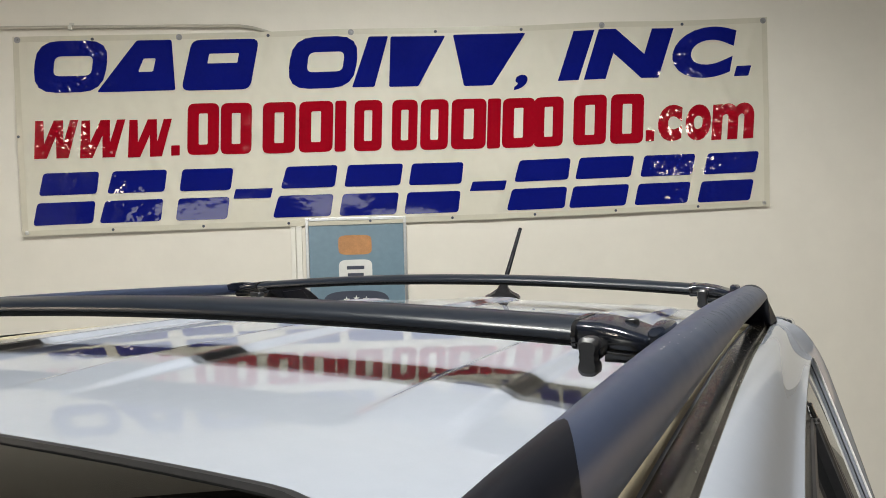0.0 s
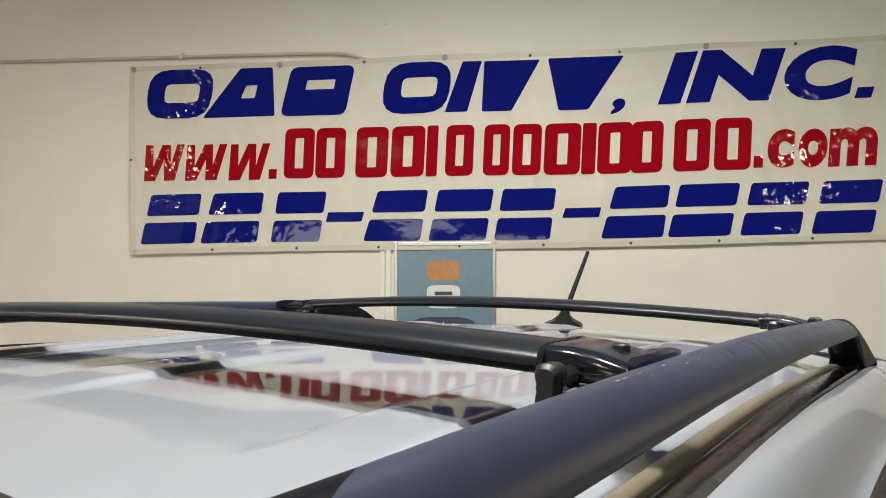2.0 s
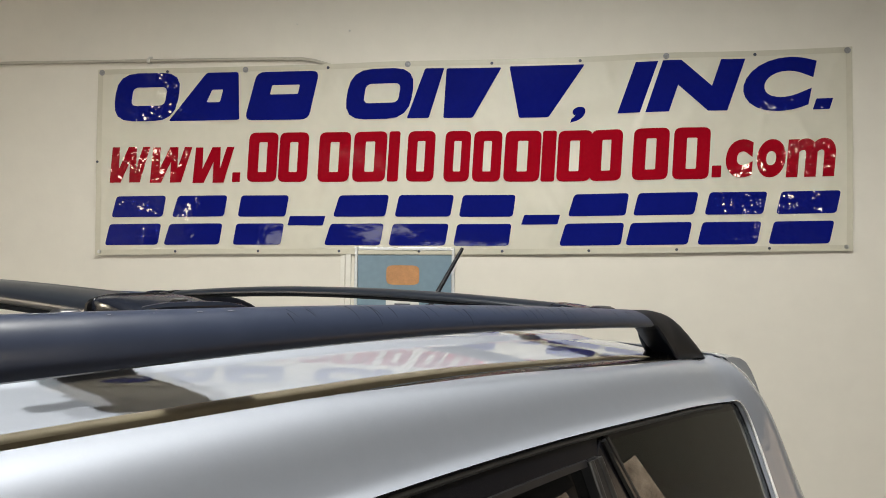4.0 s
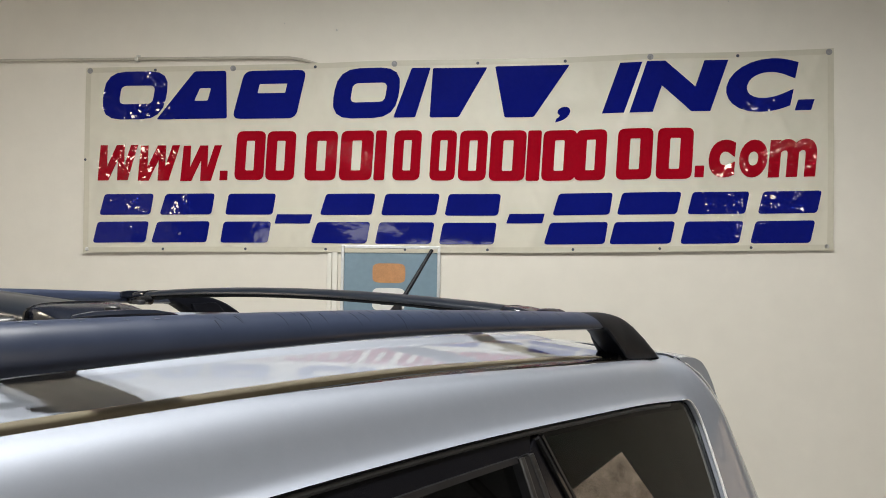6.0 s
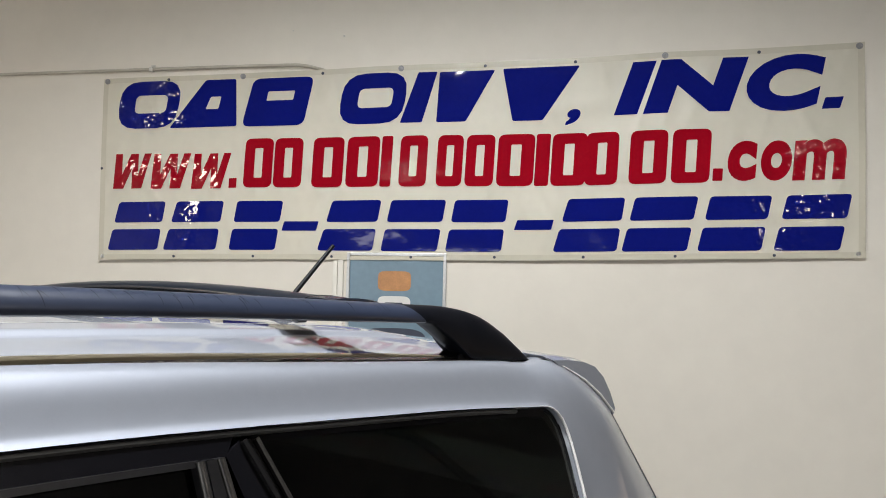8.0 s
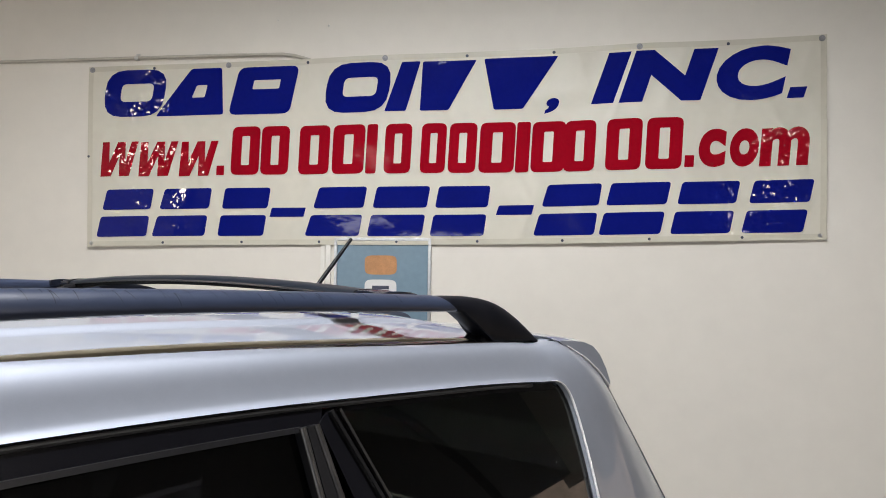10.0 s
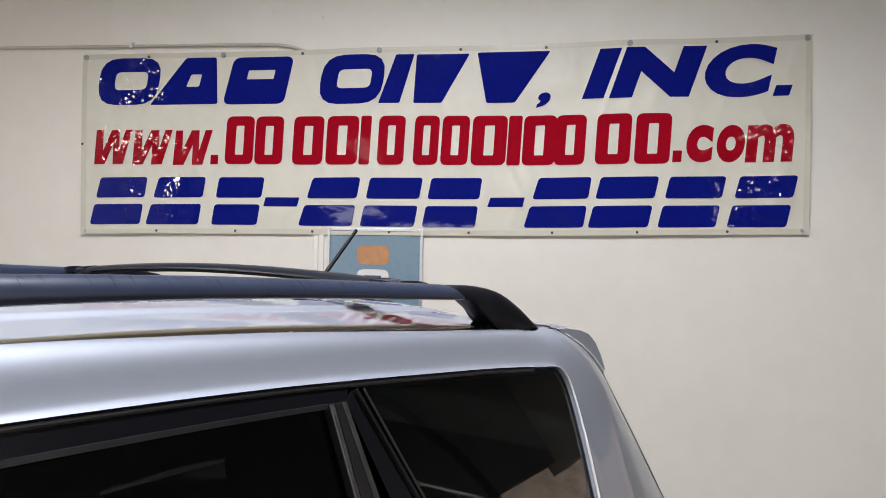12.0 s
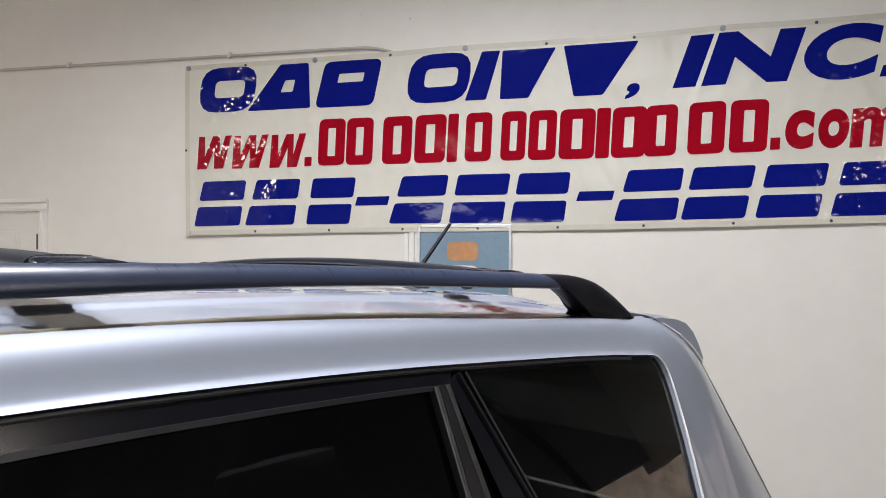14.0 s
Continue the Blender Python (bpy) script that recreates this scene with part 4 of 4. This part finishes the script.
tg = part("tailgate", build_tailgate_skin(rings[1:]), M_SILVER, car, "silver tailgate with tinted glass", smooth=True)
g = []
for (u, z, x) in OUT_REAR[5:8]:
    g.append([Vector(((x - .06) * f, u - .004 + .07 * (1 - abs(f * .9) ** 3.2), z)) for f in [-1 + 2 * k / 16 for k in range(17)]])
bmg = loft(g, closed=False)
tgg = part("tailgate_glass", bmg, M_TINT, tg, "dark tinted tailgate glass", smooth=True)
mm = tgg.modifiers.new("thick", "SOLIDIFY")
mm.thickness = .004

# antenna
def build_antenna():
    zb = roof_z(0, 1.62)
    rings = []
    for h, rx, ry in ((0, .041, .055), (.005, .041, .055), (.011, .036, .046), (.017, .023, .030), (.025, .013, .016), (.036, .008, .009)):
        rings.append([Vector((rx * math.cos(k * math.tau / 20) - .006, 1.625 + h * .5 + ry * math.sin(k * math.tau / 20), zb + h)) for k in range(20)])
    a = part("antenna", loft(rings), M_GLOSSBLK, car, "glossy black antenna base with a whip", smooth=True)
    part("mast", cyl((-.006, 1.638, zb + .026), (-.010, 1.775, 1.847), .0055, .0042, 12), M_CAP, a, smooth=True)


build_antenna()


# ---------------------------------------------------------------- roof rails and cross bars
RT = [(.10, 1.752), (.35, 1.758), (.57, 1.760), (.85, 1.7575), (1.1, 1.750), (1.3, 1.742), (1.46, 1.7355), (1.62, 1.731)]


def toe(u):
    """How far the rails have drawn in and slimmed towards the front of the roof, 0 to about 1."""
    return max(0, (1.2 - u) / .855) ** 1.3


def rail_sec(side, u, zt, h, xo=.551, w=.043):
    """Rounded rail section: inner edge lower than the crown, upright outer face."""
    xo -= .020 * toe(u)
    w -= .013 * toe(u)
    arc = [(xo - w * .62 * (1 - math.sin(a)), -(h - .004) * (1 - math.cos(a))) for a in (radians(11.25 * k) for k in range(9))]
    pts = [(xo - w, -.007), (xo - w + .003, -.0030), (xo - w + .008, -.0008)] + arc + [(xo - .0015, -h + .0015), (xo - .006, -h), (xo - w * .6, -h + .001), (xo - w + .004, -h + .004), (xo - w, -h + .009)]
    return [Vector((side * x, u, zt + dz)) for x, dz in pts]


def rail_h(u):
    """Depth of the rail, stouter towards the front."""
    return lerp_tab([(.30, .0352), (.50, .0340), (.70, .0298), (.95, .0262), (1.2, .0255), (1.7, .0255)], u)


def build_rail(sd):
    J0, J1 = .345, 1.421
    def slant(ring, k):
        top = max(v.z for v in ring)
        return [Vector((v.x, v.y + k * ((top - v.z) / .026 - .5), v.z)) for v in ring]

    def raked(ring):
        # the front joint runs forward as it comes down the outer face
        low, high = min(abs(v.x) for v in ring), max(abs(v.x) for v in ring)
        return [Vector((v.x, v.y + .018 - .075 * max(0, (abs(v.x) - low) / (high - low) - .3), v.z)) for v in ring]

    def body(u):
        ring = rail_sec(sd, u, lerp_tab(RT, u), rail_h(u))
        if u < J0 + .001:
            return raked(ring)
        return slant(ring, .034) if u > J1 - .001 else ring
    r = part("roof_rail", loft([body(J0 + (J1 - J0) * k / 40) for k in range(41)]), M_RAIL, car, "slate grey satin roof rail", smooth=True)
    for front in (False, True):
        # cap: (distance past the joint, top, bottom)
        cap = [(0, 0, -.0258), (.015, -.0003, -.0275), (.03, -.001, -.032), (.055, -.0022, -.042), (.08, -.0042, -.057), (.105, -.0072, -.073), (.1165, -.0090, -.0805), (.135, -.0125, -.0835), (.157, -.0185, -.086),
               (.182, -.0280, -.0875), (.215, -.0455, -.0885), (.240, -.064, -.0895), (.260, -.082, -.0925), (.272, -.0935, -.0955)]
        if front:
            cap = [(0, 0, -.0355), (.05, -.0002, -.0356), (.09, -.001, -.036), (.14, -.004, -.0385), (.19, -.011, -.050), (.24, -.024, -.064), (.29, -.044, -.074), (.33, -.066, -.077), (.345, -.074, -.0775)]
        z0 = lerp_tab(RT, J0 if front else J1)
        rings = []
        for d, t, b in cap:
            u = (J0 - d) if front else (J1 + d)
            h = t - b
            xo = .5512 + .010 * min(1, d / .272) ** 2
            rings.append([Vector((v.x, v.y, v.z)) for v in rail_sec(sd, u, z0 + t, max(h, .004), xo, .0435)] if h > .02 else
                         [Vector((v.x, v.y, z0 + t + (v.z - (z0 + t)) * 1.0)) for v in rail_sec(sd, u, z0 + t, max(h, .014), xo, .0435)])
        if front:
            rings[0] = raked(rings[0])
        else:
            rings[0], rings[1], rings[2] = slant(rings[0], .034), slant(rings[1], .027), slant(rings[2], .012)
        part("end_cap", loft(rings), M_CAP, r, "black textured end cap", smooth=True)
        uu = (J0 - .03) if front else 1.50
        zd = lerp_tab(ZD, uu)
        if front:
            lev = [(lerp_tab(RT, uu) - .024, uu - .085, uu), (zd + .016, uu - .105, uu), (zd + .002, uu - .125, uu), (zd - .008, uu - .125, uu)]
        else:
            lev = [(1.712, 1.484, 1.56), (1.704, 1.489, 1.57), (1.690, 1.498, 1.585), (1.676, 1.513, 1.595), (1.667, 1.526, 1.60), (zd + .003, 1.516, 1.60), (zd - .006, 1.514, 1.60)]
        ft = [[Vector((sd * x, y, z)) for x, y in rounded(.503 - .006 * toe(uu), .543 - .020 * toe(uu), a, b, .006, 4)] for z, a, b in lev]
        part("foot", loft(ft), M_CAP, r, "black mounting foot", smooth=True)
    # scuffs on the outer face
    rnd = random.Random(5 if sd > 0 else 8)
    if sd > 0:
        for k in range(46):
            u = .70 + .70 * rnd.random() if k < 34 else .98 + .016 * (k - 34)
            zt = lerp_tab(RT, u)
            w, lean = rnd.uniform(.00025, .0007), rnd.uniform(-.001, .006)
            line = [(v.x, v.z) for v in rail_sec(1, u, 0, rail_h(u))[4:11]]
            a = rnd.randint(0, 2)
            line = line[a:a + rnd.randint(3, 5)]
            bm = bmesh.new()
            prev = None
            for q, (x, dz) in enumerate(line):
                f = q / (len(line) - 1)
                ww = w * (1 - .75 * f)
                cur = [bm.verts.new((x + .0002, u + lean * f + e, zt + dz + .0002)) for e in (-ww, ww)]
                if prev:
                    bm.faces.new((prev[0], prev[1], cur[1], cur[0]))
                prev = cur
            part("scuff", bm, M_SCUFF, r)
        for k in range(15):
            u = rnd.choice((.56, .60, .66, .70, .74, .80, 1.18, 1.26)) + rnd.uniform(-.03, .03)
            v = rail_sec(1, u, lerp_tab(RT, u), rail_h(u))[rnd.randint(3, 5)]
            ra, rb = rnd.uniform(.0005, .0011), rnd.uniform(.0008, .0032)
            bm = bmesh.new()
            bm.faces.new([bm.verts.new((v.x + ra * math.cos(q * math.tau / 7) * rnd.uniform(.6, 1), u + rb * math.sin(q * math.tau / 7), v.z + .0005 - .1 * ra * math.cos(q * math.tau / 7))) for q in range(7)])
            part("paint_chip", bm, M_CHIP, r, "pale chip in the rail paint")
    return r


for sd in (1, -1):
    build_rail(sd)


def build_bar(u0, zend, rise, width, thick, label):
    rings, low = [], []
    for k in range(41):
        x = -.46 + .92 * k / 40
        z = zend + rise * (1 - (x / .46) ** 2)
        w, t = width / 2, thick / 2
        sec = [(-w, -.25 * t), (-w * .99, .0), (-w * .95, .25 * t), (-w * .84, .52 * t), (-w * .6, .80 * t), (-w * .3, .95 * t), (-w * .08, t), (0, t * .93), (w * .08, t), (w * .3, .95 * t), (w * .6, .8 * t), (w * .84, .52 * t), (w * .95, .25 * t), (w * .99, 0), (w, -.25 * t), (w * .96, -.3 * t), (-w * .96, -.3 * t)]
        under = [(-w * .95, -.32 * t), (w * .95, -.32 * t), (w * .88, -.6 * t), (w * .5, -.95 * t), (0, -t), (-w * .5, -.95 * t), (-w * .88, -.6 * t)]
        low.append([Vector((x, u0 + y, z + dz)) for y, dz in under])
        rings.append([Vector((x, u0 + y, z + dz)) for y, dz in sec])
    b = part("cross_bar", loft(rings), M_BAR, car, label, smooth=True)
    part("rubber_underside", loft(low), M_UNDER, b, "matt black rubber underside")
    for sd in (1, -1):
        rr = []
        q0 = .007 * toe(u0)
        for x, w, t, dz in ((.441, width * .50, thick * .50, .001), (.4435, width * .51, thick * .54, .001), (.462, width * .51, thick * .52, .0003), (.478, width * .51, thick * .46, -.0014), (.491, width * .49, thick * .38, -.0036), (.502, width * .45, thick * .30, -.0058), (.511, width * .38, thick * .20, -.0075)):
            rr.append([Vector((sd * (x - q0 * (x - .43) / .08), u0 + w * math.copysign(abs(math.cos(a)) ** .42, math.cos(a)), zend + dz + t * math.copysign(abs(math.sin(a)) ** .42, math.sin(a)))) for a in (q * math.tau / 24 for q in range(24))])
        part("end_bracket", loft(rr), M_BRKT, b, "black end bracket", smooth=True)
        lip = [[Vector((sd * x, u0 + width * .53 * s * math.copysign(abs(math.cos(a)) ** .6, math.cos(a)), zend + .001 + thick * .56 * s * math.copysign(abs(math.sin(a)) ** .6, math.sin(a)))) for a in (q * math.tau / 24 for q in range(24))] for x, s in ((.4395, .97), (.4400, 1.02), (.4435, 1.03), (.4445, .99))]
        part("bracket_collar", loft(lip), M_GLOSSBLK, b, "glossy black collar round the bar", smooth=True)
        part("bracket_seam", box(sd * .462 - .022, sd * .462 + .022, u0 - width * .545, u0 - width * .50, zend - .0045, zend - .003, .0006), M_GLOSSBLK, b)
        tongue = []
        for y, h, hw in ((-.042, -.0020, .003), (-.037, .0012, .005), (-.022, .0034, .006), (.0, .0040, .0065), (.022, .0034, .006), (.037, .0012, .005), (.042, -.0020, .003)):
            zt = lerp_tab(RT, u0 + y)
            tongue.append([Vector((sd * x, u0 + y, z)) for x, z in ((.507 - q0 - hw, zt - .012), (.507 - q0 - hw, zt + h * .5), (.507 - q0 - hw * .7, zt + h), (.507 - q0 + hw * .6, zt + h), (.507 - q0 + hw, zt + h * .3), (.507 - q0 + hw, zt - .012))])
        part("clamp", loft(tongue), M_BRKT, b, "low black clamp over the rail", smooth=True)
        if u0 < 1:
            part("cap_screw", join(cyl((sd * (.482 - q0), u0 + .006, zend + thick * .25), (sd * (.482 - q0), u0 + .006, zend + thick * .43), .0062, .0058, 14), ball((sd * (.482 - q0), u0 + .006, zend + thick * .43), .0058, 1, 1, .4)), M_KNOB, b, smooth=True)
        # thumb knob hanging at the front of the bracket
        ky = u0 - width * .62 - .018
        kx = .463 - q0 * .5 if sd > 0 else -.418 + q0 * .5
        part("clamp_boss", cyl((kx + sd * .004, u0 - width * .42, zend - .010), (sd * (.500 - q0), u0 - width * .34, zend - .013), .0085, .0075, 14), M_GLOSSBLK, b, smooth=True)
        part("knob_stem", cyl((kx, u0 - width * .45, zend - .006), (kx, ky, zend - .008), .008, n=12), M_GLOSSBLK, b)
        kn = []
        for q in range(36):
            a = q * math.tau / 36
            rad = .0105 - .0045 * math.cos(2 * a) + .0008 * math.cos(6 * a)
            kn.append((rad * math.cos(a), rad * math.sin(a)))
        part("thumb_knob", loft([[Vector((kx + (x if sd > 0 else z) * s, ky + d, zend - (.009 if sd > 0 else .012) + (z if sd > 0 else x * .7) * s)) for x, z in kn] for d, s in ((-.009, .8), (-.006, 1), (.006, 1), (.009, .8))]), M_KNOB, b, "grey two-lobed thumb knob", smooth=True)
    return b


build_bar(.657, 1.754, .013, .074, .0225, "front black aero cross bar clamped to the rails")
build_bar(1.342, 1.735, .017, .062, .019, "rear black aero cross bar clamped to the rails")


# ---------------------------------------------------------------- lower body, glass, wheels
def build_lower():
    # (u, half width, belt, bottom)
    st = [(-2.42, .60, .62, .42), (-2.38, .74, .74, .34), (-2.25, .82, .84, .28), (-1.9, .88, .93, .24), (-1.4, .905, 1.0, .23), (-1.05, .905, 1.05, .23), (-.4, .905, BELT - .02, .22), (.5, .905, BELT - .01, .22), (1.3, .905, BELT, .23), (1.8, .89, BELT + .01, .26), (2.05, .85, BELT + .01, .30), (2.16, .76, BELT + .01, .36), (2.20, .60, BELT, .42)]
    rings = []
    for u, w, b, lo in st:
        h = b - lo
        top = min(w - .03, .735 + .0 * w) if u > -1.0 else w - .12
        half = [(0, b + (.03 if u < -1.05 else 0)), (top * .6, b + (.025 if u < -1.05 else 0)), (top, b), (w - .015, b - .08 * h / .8), (w, b - .28 * h), (w - .005, b - .6 * h), (w - .03, lo + .06), (w - .09, lo), (0, lo)]
        ring = [Vector((x, u, z)) for x, z in half] + [Vector((-x, u, z)) for x, z in half[-2:0:-1]]
        rings.append(ring)
    body = part("lower_body", loft(rings), M_SILVER, car, "silver doors, wings and bumpers", smooth=True)
    part("grille", box(-.38, .38, -2.46, -2.40, .60, .72, .01), M_CAP, body)
    for sd in (1, -1):
        part("headlamp", ball((sd * .64, -2.24, .78), .14, 1.0, .8, .55), M_CLEAR, body, smooth=True)
        part("tail_lamp", loft([[Vector((sd * (xx + a), uu + b, z)) for a, b in ((-.045, -.005), (.004, -.06), (.016, -.04), (.012, .004), (-.02, .035), (-.05, .04))] for xx, uu, z in ((.625, 1.925, 1.45), (.634, 1.958, 1.40), (.658, 2.03, 1.30), (.688, 2.095, 1.19), (.71, 2.135, 1.10), (.73, 2.145, 1.0))]), M_CLEARGREY, body, "smoky clear tail lamp", smooth=True)
        part("sill", box(sd * .86 - .05, sd * .86 + .05, -1.0, .95, .2, .30, .02), M_CAP, body)
        for u in (-1.62, 1.14):
            rr = []
            for k in range(25):
                a = math.pi * k / 24
                rr.append([Vector((sd * x, u + r * math.cos(a), .36 + r * math.sin(a))) for x, r in ((.87, .36), (.915, .365), (.925, .39), (.905, .42), (.87, .42))])
            part("arch_flare", loft(rr), M_CAP, body, smooth=True)
    for sd in (1, -1):
        for u in (-1.62, 1.14):
            tt = []
            for k in range(41):
                a = k * math.tau / 40
                tt.append([Vector((sd * x, u + r * math.cos(a), .345 + r * math.sin(a))) for x, r in ((.70, .24), (.70, .31), (.73, .343), (.88, .343), (.905, .31), (.905, .235), (.88, .225))])
            w = part("wheel", loft(tt, caps=False), M_TYRE, car, "black tyre on an alloy rim", smooth=True)
            part("rim", join(cyl((sd * .72, u, .345), (sd * .865, u, .345), .228, n=32), *[box(sd * .872 - .012, sd * .872 + .012, u - .02, u + .02, .345 - .0, .345 + .22) if q == 0 else _spoke(sd, u, q) for q in range(5)]), M_ALU, w)


def _spoke(sd, u, q):
    bm = box(sd * .872 - .012, sd * .872 + .012, -.02, .02, 0, .22)
    bmesh.ops.transform(bm, matrix=Matrix.Translation((0, u, .345)) @ Matrix.Rotation(q * math.tau / 5, 4, "X"), verts=bm.verts)
    return bm


build_lower()

# windscreen and its pillars
ws = []
for u, z, x in ((-.45, 1.655, .53), (-.62, 1.56, .575), (-.85, 1.40, .635), (-1.08, 1.22, .69), (-1.22, 1.07, .72)):
    ws.append([Vector((x * f, u - .10 * (1 - abs(f) ** 2.2), z)) for f in [-1 + 2 * k / 16 for k in range(17)]])
wob = part("windscreen", loft(ws, closed=False), M_TINT, car, "tinted windscreen", smooth=True)
wm = wob.modifiers.new("thick", "SOLIDIFY")
wm.thickness = .005
for sd in (1, -1):
    part("front_pillar", loft([[Vector((sd * (x + a), u + b, z)) for a, b in ((-.02, -.03), (.02, -.02), (.035, .05), (0, .05))] for u, z, x in ((-.40, 1.63, .55), (-.62, 1.545, .59), (-.85, 1.39, .65), (-1.08, 1.21, .71), (-1.20, 1.06, .75))]), M_SILVER, car, smooth=True)
    m_ = part("wing_mirror", ball((sd * .96, -.72, 1.12), .1, 1.1, .6, .75), M_SILVER, car, smooth=True)
    part("mirror_arm", cyl((sd * .78, -.74, 1.08), (sd * .9, -.73, 1.09), .025), M_CAP, m_)

# cabin
part("headliner", box(-.52, .52, .40, 1.72, 1.60, 1.625, .01), M_INT, car)
part("cabin_floor", box(-.70, .70, -1.0, 2.0, 1.0, 1.03), M_INT, car)


def build_seat(x, u):
    s = part("seat", loft([[Vector((x + a * .24, u + b + sh, z)) for a, b in ((-1, 0), (-.8, .1), (.8, .1), (1, 0), (.8, -.05), (-.8, -.05))] for z, sh in ((1.02, 0), (1.2, .04), (1.33, .08), (1.36, .09))]), M_CLOTH, car, "grey cloth seat with headrest", smooth=True)
    part("headrest", ball((x, u + .13, 1.45), .1, 1.2, .5, .85), M_CLOTH, s, smooth=True)
    for dx in (-.05, .05):
        part("headrest_post", cyl((x + dx, u + .12, 1.34), (x + dx, u + .13, 1.42), .006, n=8), M_STEEL, s)


for x, u in ((-.36, .15), (.36, .15), (-.38, 1.05), (.38, 1.05)):
    build_seat(x, u)
